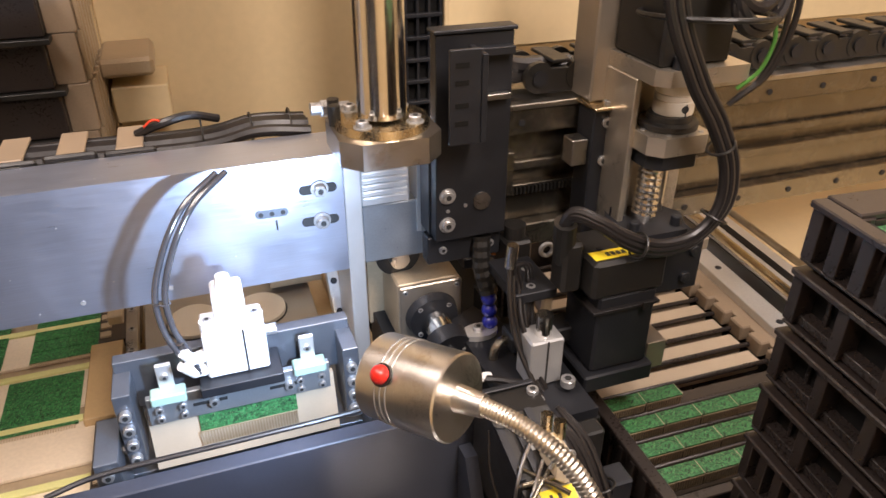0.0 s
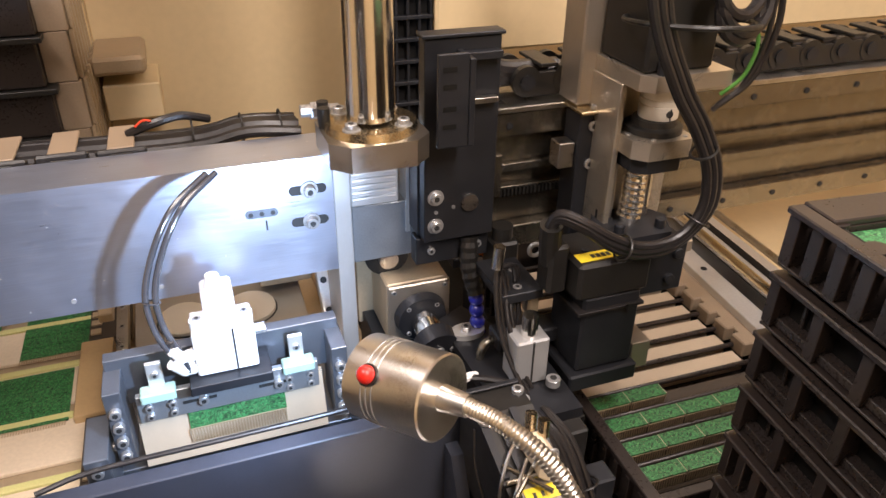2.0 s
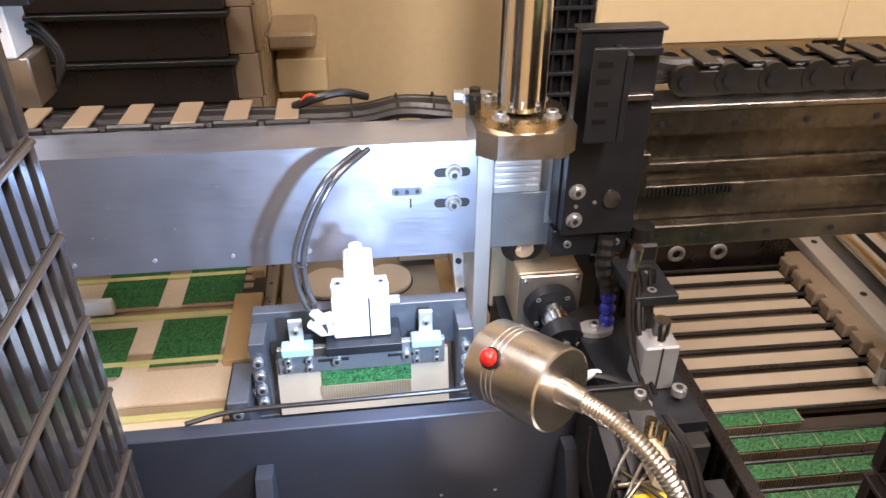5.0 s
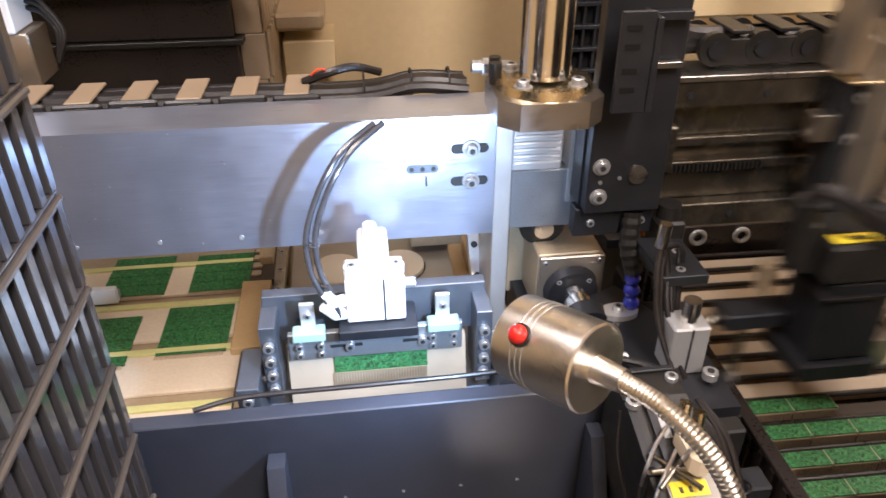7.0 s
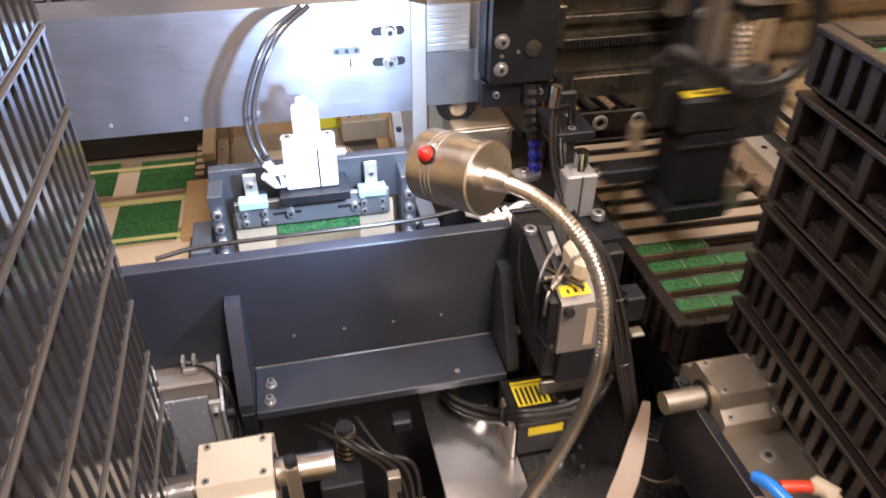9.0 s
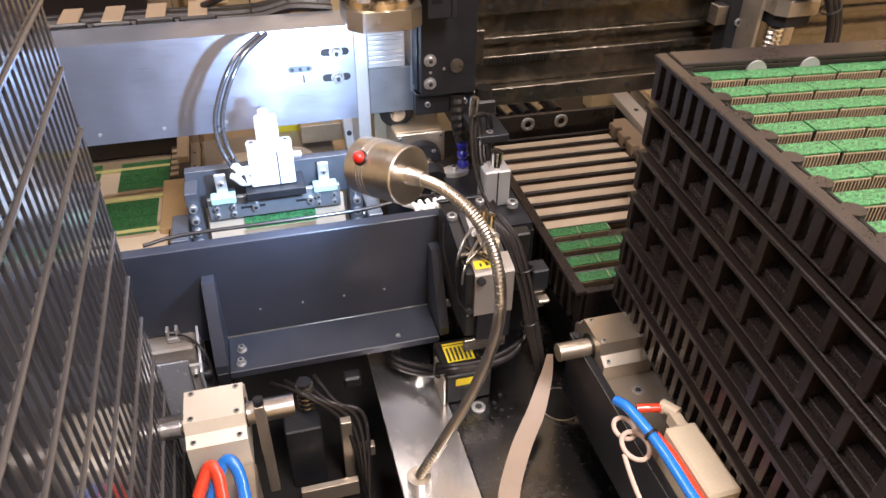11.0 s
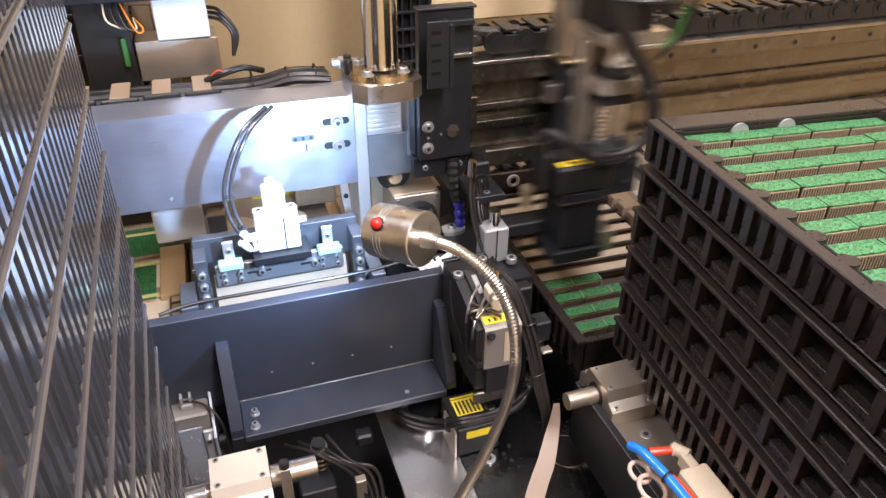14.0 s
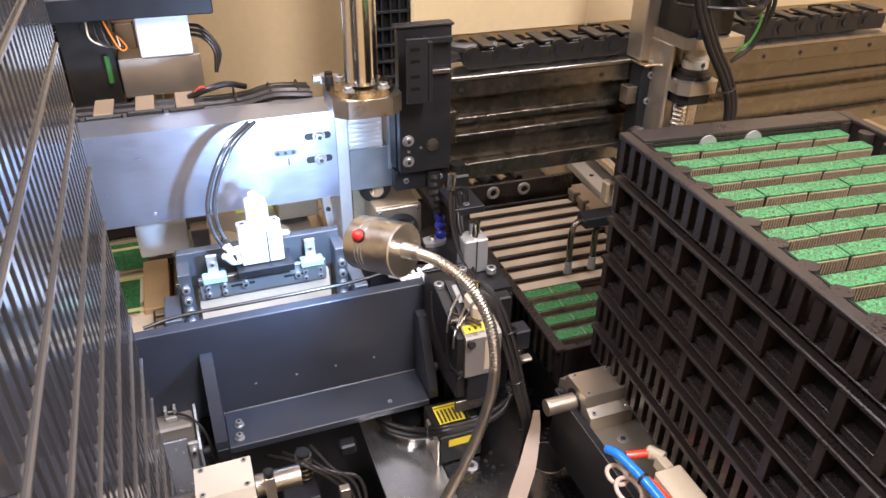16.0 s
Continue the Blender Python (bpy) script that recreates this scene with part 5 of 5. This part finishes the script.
for i in range(1, 12):
    copy_thing(left_one, pose(STACK_L[0], STACK_L[1], 1.33 - i * 0.0590, 0, 0, 1.5))
for i in range(1, 4):
    copy_thing(left_one, pose(STACK_L[0], STACK_L[1], 1.33 + i * 0.0590, 0, 0, 1.5))
pa = thing("pallet_block", "dark pallet block under the tray stack", "pallet", (0.424, 0.372, 0.56), yaw=YAW)
part("block", bx(0.055, TW, -TL, 0, 0.0, 0.276, 0.002), ANODISED, pa)
pa = thing("pallet_block", "dark pallet block under the ribbed stack", "pallet", (-0.161, 0.386, 0.56), yaw=1.5)
part("block", bx(-TW, -0.01, -TL, 0, 0.0, 0.06, 0.002), ANODISED, pa)

# boards standing in rows
BW, BD, BH = 0.0525, 0.020, 0.017
PIN_MESH = mesh_of("pin_comb", comb(0.0012, 16, 0.0032, 0.0010, 0.0, BH - 0.0024, -0.0006, 0.0008), PINS)
TOP_MESH = mesh_of("board", bx(0, BW - 0.001, 0, BD, BH - 0.0022, BH, 0.0003), PCB)
BODY_MESH = mesh_of("carrier", bx(0.0006, BW - 0.0016, 0.001, BD - 0.001, 0, BH - 0.0023, 0), BROWNHOLES)
EDGE_MESH = mesh_of("edge_strip", bx(BW - 0.00095, BW - 0.0002, 0.0, BD, BH - 0.006, BH - 0.0002, 0), STRIP)


def board(m, group, label, edged=True):
    ob = new("circuit_board")
    ob.matrix_basis = m
    ob.empty_display_size = 0.01
    if edged:
        part("edge_strip", EDGE_MESH, None, ob)
    part("carrier", BODY_MESH, None, ob), part("board", TOP_MESH, None, ob), part("pin_comb", PIN_MESH, None, ob)
    return tagged(ob, label, "circuit board", group)


TOPM = pose(*STACK_R, 1.176, 0, 0, YAW)
rows = thing("row_dividers", "dark row dividers with round ends in the full tray", "tray insert", (*STACK_R, 1.176), yaw=YAW)
for r in range(11):
    y = -0.052 - r * 0.0405
    part("divider", bx(0.024, TW - 0.02, y + 0.0215, y + 0.039, -0.046, -0.036, 0.001), TRAY, rows)
    part("round_end", cy((0.0205, y + 0.028, -0.046), (0.0205, y + 0.028, -0.004), 0.0095, seg=16), TRAY, rows)
    part("round_end", cy((TW - 0.02, y + 0.028, -0.046), (TW - 0.02, y + 0.028, -0.004), 0.0095, seg=16), TRAY, rows)
    for c in range(5):
        board(TOPM @ pose(0.0265 + c * BW, y + random.uniform(-0.001, 0.001), -0.028 + random.uniform(-0.0006, 0.0006), 0, 0, random.uniform(-0.6, 0.6)), "boards in the full tray", "green circuit board with a row of pins in the tray", False)
for x in (0.100, 0.163):
    part("washer", cy((x, -0.0305, -0.013), (x, -0.0330, -0.013), 0.0115, seg=28), GREYWHITE, rows, "pale round washer")

# ---- tray at the pick position ----
LOW = (0.408, 0.93, 0.806)
lt = thing("pick_tray", "half-filled black tray with pale strips under the pick head", "tray", LOW, yaw=-1.2)
part("rim", bx(-0.004, 0.012, -0.520, 0, 0.004, 0.011, 0.001), TRAY, lt)
part("side_wall", bx(0.003, 0.008, -0.520, 0, -0.05, 0.0038, 0), TRAY, lt)
# Right rim is brown-tan: the light falling on it is put into the colour.
part("rim", bx(TW - 0.03, TW, -0.520, 0, -0.006, 0, 0.001), BARTAN, lt, "notched rim, coloured brown-tan as if lit")
part("side_wall", bx(TW - 0.012, TW - 0.004, -0.520, 0, -0.05, -0.0062, 0), TRAY, lt)
part("end_wall", bx(0.012, TW - 0.03, -0.008, 0, -0.05, 0.032, 0.001), TRAY, lt)
part("end_wall", bx(0.012, TW - 0.03, -0.520, -0.508, -0.05, 0.008, 0.001), TRAY, lt)
part("floor", bx(0.0085, TW - 0.0125, -0.508, -0.0085, -0.05, -0.045, 0), TRAY, lt)
for x in (0.102, 0.172):
    part("washer", ring(bmesh.new(), (x, -0.011, 0.014), (0, 1, 0), 0.0105, 0.0040, 24, 8), GREYWHITE, lt, "pale ring washer")
for i in range(20):
    y = -0.03 - i * 0.0245
    part("side_rib", bx(-0.0045, 0.0028, y - 0.008, y, -0.046, 0.0036, 0.0006), TRAY, lt)
for r in range(12):
    y = -0.030 - r * 0.039
    part("strip", bx(0.014, TW - 0.05, y - 0.028, y - 0.002, -0.030, -0.014 if r < 8 else -0.0195, 0.002), STRIP if r < 8 else BROWNHOLES, lt)
    part("rod", cy((0.010, y + 0.006, -0.012), (TW - 0.014, y + 0.006, -0.012), 0.0035, seg=12), TRAY, lt)
    # Notches share the rim's painted-in lit tone.
    part("rim_notch", bx(TW - 0.045, TW - 0.028, y - 0.016, y + 0.012, -0.02, 0.004, 0.002), BARTAN, lt)
LOWM = pose(*LOW, 0, 0, -1.2)
for r, count in ((8, 2), (9, 5), (10, 5), (11, 5)):
    for c in range(count):
        board(LOWM @ pose(0.016 + c * BW, -0.030 - r * 0.039 - 0.024, -0.0190, 0, 0, random.uniform(-0.5, 0.5)), "boards in the pick tray", "green circuit board lying in the half-filled tray")
ts = thing("tray_table", "dark lift table under the pick tray", "machine bed", (0.40, 0.40, 0.56))
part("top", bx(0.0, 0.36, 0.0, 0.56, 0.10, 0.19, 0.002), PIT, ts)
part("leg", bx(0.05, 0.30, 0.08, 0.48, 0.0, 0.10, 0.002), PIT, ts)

# ---- rails right of the pick tray ----
rl = thing("feed_rails", "bright steel feed rails beside the pick tray", "linear rail", (0.735, 0.93, 0.80), yaw=-5)
part("plate", bx(0.0, 0.035, -0.75, 0.15, 0.0, 0.018, 0.001), ALU, rl)
part("round_rail", cy((0.055, -0.75, 0.035), (0.055, 0.15, 0.035), 0.010, seg=20), CHROME, rl)
part("profile", bx(0.07, 0.12, -0.75, 0.15, -0.02, 0.03, 0.001), ALU, rl)
part("dark_slot", bx(0.085, 0.100, -0.75, 0.15, 0.0302, 0.0310, 0), PIT, rl)
part("edge_rail", cy((0.135, -0.75, 0.03), (0.135, 0.15, 0.03), 0.006, seg=14), STEEL, rl)
for i in range(5):
    bolt(rl, (0.018, -0.60 + i * 0.15, 0.018), (0, 0, 1), r=0.005, h=0.0012, material=ANODISED)
rs = thing("far_rollers", "row of steel rollers behind the pick tray", "roller", (0.44, 1.0, 0.80))
for i in range(5):
    part("roller", cy((0.03 + i * 0.035, 0.0, 0.0), (0.03 + i * 0.035 - 0.02, 0.28, 0.0), 0.009, seg=16), STEEL if i % 2 else ANODISED, rs)
part("plate", bx(-0.05, 0.25, -0.02, 0.30, -0.03, -0.012, 0.001), ANODISED, rs)
part("plate", bx(0.2505, 0.33, 0.0, 0.30, -0.080, -0.066, 0.001), ANODISED, rs)
part("pale_post", bx(0.255, 0.315, 0.02, 0.06, -0.0655, 0.02, 0.002), CREAM, rs)

# ---- dark tray stack behind the beam ----
far = thing("rear_tray", "dark plastic tray in a stack behind the beam", "tray", (-0.122, 1.17, 1.30), "trays behind the beam", yaw=0)
part("body", bx(-0.42, -0.055, -0.02, 0.32, -0.064, 0, 0.002), TRAY, far)
part("rim", bx(-0.43, -0.045, -0.03, 0.33, 0.0005, 0.008, 0.0004), BLACK, far)
part("side_panel", bx(-0.0545, -0.015, 0.0, 0.30, -0.064, 0.008, 0.001), BARTAN, far, "brown-tan ribbed side")
for k in range(8):
    part("side_rib", bx(-0.0145, -0.008, 0.015 + k * 0.036, 0.027 + k * 0.036, -0.064, 0.008, 0.001), TAN, far)
for i in range(1, 9):
    copy_thing(far, pose(-0.122 + 0.004 * (i % 2), 1.17, 1.30 - i * 0.073))
for i in range(1, 6):
    copy_thing(far, pose(-0.122 + 0.004 * (i % 2), 1.17, 1.30 + i * 0.073))

# ---- pick head on the gantry (it runs along the rail) ----
ph = thing("pick_and_place_unit", "gantry pick head with ball screw, motors and grippers", "robot head", (0, 0, 0))
part("carriage", bx(0.412, 0.445, 0.662, 0.697, 0.985, 1.150, 0.0015), ANODISED, ph)
for z in (1.01, 1.09, 1.135):
    bolt(ph, (0.428, 0.662, z), r=0.006, h=0.003)
part("carriage_clip", bx(0.392, 0.4115, 0.668, 0.69, 1.085, 1.115, 0.001), STEEL, ph)
part("riser", bx(0.412, 0.452, 0.675, 0.72, 1.1545, 1.42, 0.002), ALU_DULL, ph)
part("riser_foot", bx(0.408, 0.452, 0.655, 0.70, 1.150, 1.1543, 0.001), GOLDISH, ph)
bolt(ph, (0.43, 0.665, 1.1543), (0, 0, 1), r=0.005, h=0.004)
part("upright", bx(0.436, 0.525, 0.648, 0.660, 0.985, 1.1945, 0.0012), ALU_WARM, ph)
part("upright_side", bx(0.4285, 0.4355, 0.618, 0.690, 0.985, 1.1945, 0.0010), ALU_WARM, ph)
for z in (1.02, 1.10, 1.165):
    bolt(ph, (0.445, 0.648, z), r=0.004, h=0.002)
part("motor_mount", prism([(0.430, 0.592), (0.442, 0.580), (0.532, 0.580), (0.532, 0.70), (0.430, 0.70)], 1.195, 1.2112, "z"), ALU_WARM, ph)
part("upper_motor", bx(0.434, 0.515, 0.592, 0.675, 1.2114, 1.40, 0.003), BLACK, ph)
bolt(ph, (0.452, 0.587, 1.2112), (0, 0, 1), r=0.006, h=0.012, material=ANODISED)
cpl = part("coupling", lathe([(0, 0.0205), (0.001, 0.0212), (0.014, 0.0212), (0.0145, 0.0200), (0.016, 0.0200), (0.0165, 0.0212), (0.021, 0.0212), (0.0215, 0.0200), (0.023, 0.0200), (0.0235, 0.0212), (0.037, 0.0212), (0.038, 0.0205)], (0.4775, 0.618, 1.1565), (0, 0, 1), 48), PALECUP, ph, "pale grooved shaft coupling", smooth=True)
part("coupling_screw", cy((0.4765, 0.5962, 1.1645), (0.4765, 0.599, 1.1645), 0.004, seg=12), SOCKET, cpl)
part("coupling_slit", bx(0.4770, 0.4782, 0.5962, 0.599, 1.157, 1.170, 0), SOCKET, cpl)
part("bearing_ring", lathe([(0, 0.031), (0.006, 0.031), (0.0075, 0.029), (0.0078, 0.024), (0.014, 0.0225)], (0.473, 0.617, 1.1425), (0, 0, 1), 44), BLACK, ph, smooth=True)
part("bearing_plate", prism([(0.434, 0.594), (0.447, 0.580), (0.496, 0.580), (0.504, 0.588), (0.504, 0.647), (0.434, 0.647)], 1.122, 1.142, "z"), ALU_WARM, ph)
for x, y in ((0.440, 0.612), (0.455, 0.588), (0.494, 0.588)):
    part("dowel", cy((x, y, 1.142), (x, y, 1.1432), 0.0026, seg=12), SCREW, ph)
part("bearing_block", prism([(0.440, 0.600), (0.452, 0.587), (0.492, 0.587), (0.498, 0.593), (0.498, 0.647), (0.440, 0.647)], 1.104, 1.1218, "z"), ANODISED, ph)
part("ball_screw", cy((0.460, 0.616, 0.99), (0.460, 0.616, 1.104), 0.0105, seg=24), CHROME, ph)
for i in range(8):
    part("screw_thread", ring(bmesh.new(), (0.460, 0.616, 1.042 + i * 0.0076), (0.14, 0, 1), 0.0108, 0.0034, 24, 8), CHROME, ph)
part("side_rail", bx(0.437, 0.446, 0.628, 0.647, 1.03, 1.104, 0.001), STEEL, ph)
part("guide_post", cy((0.487, 0.628, 1.034), (0.487, 0.628, 1.104), 0.005, seg=14), STEEL, ph)
nut = [(0.414, 0.616), (0.430, 0.578), (0.492, 0.578), (0.510, 0.616), (0.492, 0.647), (0.430, 0.647)]
part("nut_flange", prism(nut, 1.0255, 1.034, "z"), ANODISED, ph)
for x, y in ((0.434, 0.594), (0.486, 0.592), (0.434, 0.634)):
    bolt(ph, (x, y, 1.034), (0, 0, 1), r=0.006, h=0.011, material=ANODISED)
part("nut_block", bx(0.412, 0.510, 0.568, 0.647, 0.962, 1.025, 0.0015), ANODISED, ph)
for x, z in ((0.432, 1.012), (0.497, 1.012), (0.490, 0.980), (0.432, 0.980)):
    bolt(ph, (x, 0.568, z), r=0.0062, h=0.005, material=ANODISED)
part("sensor_nut", bx(0.511, 0.528, 0.58, 0.60, 1.0, 1.016, 0.002), ALU_WARM, ph)
mot = part("lower_motor", bx(0.362, 0.450, 0.548, 0.62, 0.985, 1.030, 0.004), BLACK, ph, "black servo motor with yellow label", m=pose(0, 0, 0))
part("motor_body", bx(0.374, 0.446, 0.552, 0.62, 0.885, 0.9845, 0.003), ANODISED, ph)
part("motor_flange", bx(0.364, 0.452, 0.545, 0.625, 0.862, 0.8845, 0.002), ANODISED, ph)
part("body_strap", bx(0.366, 0.448, 0.5475, 0.6225, 0.966, 0.970, 0.0005), RUBBER, ph)
part("strap_buckle", bx(0.425, 0.433, 0.5445, 0.5474, 0.963, 0.973, 0.0005), BLACK, ph)
lb = part("label", bx(0.358, 0.408, 0.5555, 0.572, 1.0302, 1.0308, 0), YELLOW, ph, "yellow label with dark print", m=pose(0.008, 0, 0))
for i in range(4):
    part("print", bx(0.374 + i * 0.006, 0.3785 + i * 0.006, 0.560, 0.567, 1.0309, 1.0312, 0), INK, lb)
bolt(ph, (0.383, 0.578, 1.030), (0, 0, 1), r=0.004, h=0.0015, material=ANODISED)
part("side_bracket", bx(0.4525, 0.478, 0.56, 0.60, 0.862, 0.90, 0.001), ALU_DULL, ph)
part("connector", bx(0.338, 0.3615, 0.57, 0.60, 0.985, 1.045, 0.004), BLACK, ph)
part("cream_plug", bx(0.336, 0.350, 0.605, 0.625, 0.935, 0.975, 0.003), TAN, ph)
for k, a in enumerate((0.0, 0.0085, 0.0165)):
    part("cable", tube([(0.392 + a, 0.556, 1.40), (0.402 + a, 0.552, 1.29), (0.437 + a, 0.549, 1.214), (0.471 + a, 0.548, 1.165), (0.494 + a * 0.9, 0.546, 1.12), (0.496 + a * 0.8, 0.544, 1.078 - a * 0.2), (0.472, 0.542, 1.050 - a * 0.6), (0.43, 0.542, 1.046 - a * 0.7), (0.391, 0.544, 1.062 - a * 0.7), (0.362, 0.552, 1.080 - a * 0.5), (0.340, 0.566, 1.086 - a * 0.4), (0.334 + a * 0.7, 0.58, 1.055)], 0.0052 if k < 2 else 0.0042, 10, 8), RUBBER, ph)
for p, d in (((0.487, 0.548, 1.142), (0.5, 0, -1)), ((0.492, 0.543, 1.066), (0.5, 0, 1)), ((0.405, 0.543, 1.048), (1, 0, -0.4))):
    part("cable_tie", ring(bmesh.new(), p, d, 0.0135, 0.0015, 20, 6), BLACK, ph)
part("motor_strap", ring(bmesh.new(), (0.472, 0.585, 1.262), (0.05, 0.1, 1), 0.062, 0.0026, 36, 8), BLACK, ph)
for dx, dz, r in ((0.0, 0.0, 0.026), (0.004, 0.012, 0.031), (-0.004, 0.024, 0.027)):
    part("cable_coil", ring(bmesh.new(), (0.512 + dx, 0.566, 1.272 + dz), (0.15, -1, 0.25), r, 0.0062, 32, 8), RUBBER, ph)
part("warning_tag", bx(0.503, 0.512, 0.556, 0.558, 1.244, 1.258, 0.0), YELLOW, ph)
part("green_wire", tube([(0.538, 0.57, 1.26), (0.545, 0.57, 1.235), (0.540, 0.575, 1.205), (0.525, 0.585, 1.185)], 0.0022, 8, 6), GREENWIRE, ph)
part("black_wire", tube([(0.548, 0.565, 1.32), (0.560, 0.565, 1.26), (0.548, 0.57, 1.205), (0.520, 0.58, 1.175)], 0.0035, 8, 6), RUBBER, ph)
part("black_wire", tube([(0.545, 0.565, 1.33), (0.552, 0.567, 1.25), (0.542, 0.572, 1.20), (0.516, 0.582, 1.17)], 0.003, 8, 6), RUBBER, ph)
part("cable_sleeve", tube([(0.338, 0.575, 1.07), (0.341, 0.58, 1.05), (0.346, 0.585, 1.02)], 0.012, 12, 4), BLACK, ph)
part("gripper_arm", bx(0.30, 0.40, 0.60, 0.632, 0.895, 0.915, 0.002), ANODISED, ph)
for x in (0.282, 0.330):
    part("finger", tube([(x + 0.03, 0.62, 0.90), (x + 0.01, 0.617, 0.902), (x, 0.613, 0.885), (x - 0.001, 0.611, 0.83)], 0.0055, 10, 6), RAIL, ph)
    part("finger_tip", cy((x - 0.001, 0.611, 0.806), (x - 0.001, 0.611, 0.83), 0.0075, 0.006, 12), SCREW, ph)

# ---- second head over the conveyor (it comes in late) ----
lh = thing("transfer_unit", "white sheet-metal transfer head with wires over the conveyor", "robot head", (0, 0, 0))
part("cover", bx(-0.121, -0.040, 0.93, 0.99, 1.16, 1.226, 0.002), WHITE, lh, "white sheet-metal cover")
part("bracket", bx(-0.158, -0.030, 0.935, 1.0, 1.095, 1.159, 0.002), ALU_DULL, lh)
part("rail", bx(-0.26, 0.0, 0.91, 1.02, 1.2265, 1.262, 0.002), ANODISED, lh)
part("dark_body", bx(-0.235, -0.16, 0.93, 1.0, 1.08, 1.226, 0.002), BLACK, lh)
part("connector", bx(-0.176, -0.168, 0.920, 0.93, 1.125, 1.17, 0.002), GREENDARK, lh)
for k in range(4):
    part("wire", tube([(-0.19 + 0.008 * k, 0.925, 1.225), (-0.185 + 0.012 * k, 0.905, 1.20 - 0.005 * k), (-0.15 + 0.004 * k, 0.91, 1.185), (-0.15, 0.925, 1.20)], 0.0014, 6, 6), (PALEFIT, RUBBER, RUBBER, ORANGE)[k], lh)
for k in range(3):
    part("cable", tube([(-0.04, 0.98, 1.18 + 0.008 * k), (-0.02, 0.97, 1.175 + 0.008 * k), (-0.005 + 0.004 * k, 0.96, 1.155), (-0.008, 0.95, 1.12)], 0.003, 8, 6), RUBBER, lh)
part("stem", bx(-0.135, -0.10, 0.945, 0.975, 0.8855, 1.0945, 0.001), STEEL, lh)
part("gripper_block", bx(-0.185, -0.103, 0.860, 0.905, 0.832, 0.892, 0.003), WHITE, lh, "white gripper block")
part("gripper_jaw", bx(-0.098, -0.066, 0.865, 0.90, 0.832, 0.868, 0.002), STEEL, lh)
part("gripper_arm", bx(-0.135, -0.06, 0.9055, 0.96, 0.850, 0.885, 0.002), ALU_DULL, lh)

tr = thing("transfer_rail", "black overhead rail that carries the transfer head", "linear rail", (0, 0, 0.56))
part("rail", bx(-0.95, 0.02, 0.92, 1.01, 0.7025, 0.74, 0.002), ANODISED, tr)
part("post", bx(-0.95, -0.90, 0.93, 1.0, 0.0, 0.702, 0.002), ANODISED, tr)

# small lever behind the beam that rises as the clamp tips
lv = thing("rear_lever", "small steel lever behind the beam", "lever", (0.112, 0.90, 1.0))
part("arm", bx(-0.010, 0.010, -0.006, 0.006, -0.12, 0.10, 0.001), TAN, lv)
part("block", bx(-0.012, 0.016, -0.012, -0.0065, 0.062, 0.092, 0.001), STEEL, lv)


# ---- movements ----
HEAD = [(0, 0), (3.1, 0), (3.2, 0.07), (3.3, 0.22), (3.42, 0.29), (3.90, 0.27), (4.0, 0.085), (4.1, 0.015), (4.18, 0), (4.3, 0), (4.4, 0.12), (4.5, 0.34), (4.6, 0.37), (5.05, 0.37), (5.15, 0.25), (5.25, 0.05), (5.35, 0), (6.05, 0), (6.15, 0.10), (6.25, 0.30), (6.35, 0.37), (6.85, 0.37), (6.95, 0.20), (7.02, 0.05), (7.1, 0), (7.2, 0), (7.3, 0.10), (7.4, 0.21), (7.46, 0.225), (7.85, 0.225), (7.92, 0.15), (8.0, 0.026), (8.08, 0),
        (8.9, 0), (9.0, 0.07), (9.1, 0.20), (9.18, 0.245), (9.6, 0.245), (9.7, 0.13), (9.82, 0), (10.35, 0), (10.45, 0.10), (10.55, 0.27), (10.65, 0.31), (11.1, 0.31), (11.2, 0.20), (11.3, 0.04), (11.4, 0), (11.8, 0), (11.9, 0.12), (12.0, 0.30), (12.1, 0.36), (12.58, 0.36), (12.7, 0.20), (12.8, 0.04), (12.88, 0), (13.0, 0), (13.1, 0.07), (13.2, 0.28), (13.32, 0.37), (13.85, 0.37), (13.93, 0.19), (14.0, 0.05), (14.1, 0), (14.2, 0), (14.3, 0.03), (14.4, 0.11), (14.52, 0.18), (14.85, 0.18), (15.0, 0.07), (15.1, 0), (15.25, 0), (15.4, 0.06), (15.5, 0.18), (15.6, 0.24), (16.0, 0.24)]
TIP = [(0, 0), (0.6, 0), (0.7, 24), (0.8, 60), (0.95, 60), (1.02, 50), (1.1, 14), (1.2, 0), (3.52, 0), (3.6, 24), (3.7, 60), (3.90, 56), (4.0, 18), (4.1, 4), (4.2, 0), (6.55, 0), (6.65, 50), (6.7, 60), (6.82, 60), (6.9, 28), (7.0, 0), (9.35, 0), (9.42, 30), (9.5, 58), (9.55, 60), (9.72, 60), (9.82, 25), (9.95, 0), (16, 0)]
ARRIVE = [(0, -0.42), (4.0, -0.42), (4.6, -0.352), (7.4, -0.352), (8.5, -0.42), (13.2, -0.42), (13.45, -0.12), (13.6, 0.0), (16, 0)]

SLIDE = [(0, 0), (11.9, 0), (12.2, -0.02), (12.6, -0.066), (16, -0.066)]


def motions():
    walk(ph, [(t, pose(d, 0, 0)) for t, d in HEAD])
    walk(clamp, [(t, pose(*AXLE, a, 0, 0)) for t, a in TIP])
    walk(dp, [(t, pose(0, 0.852 - 0.084 * a / 60, 0.776 + 0.009 * a / 60, 5 + 43 * a / 60, 0, 0)) for t, a in TIP])
    walk(panel_held, [(t, pose(0, 0.205 * d, d)) for t, d in SLIDE])
    walk(lh, [(t, pose(d, 0, 0)) for t, d in ARRIVE])
    walk(lv, [(t, pose(0.112, 0.90, 1.0 + 0.0012 * a)) for t, a in TIP])


motions()
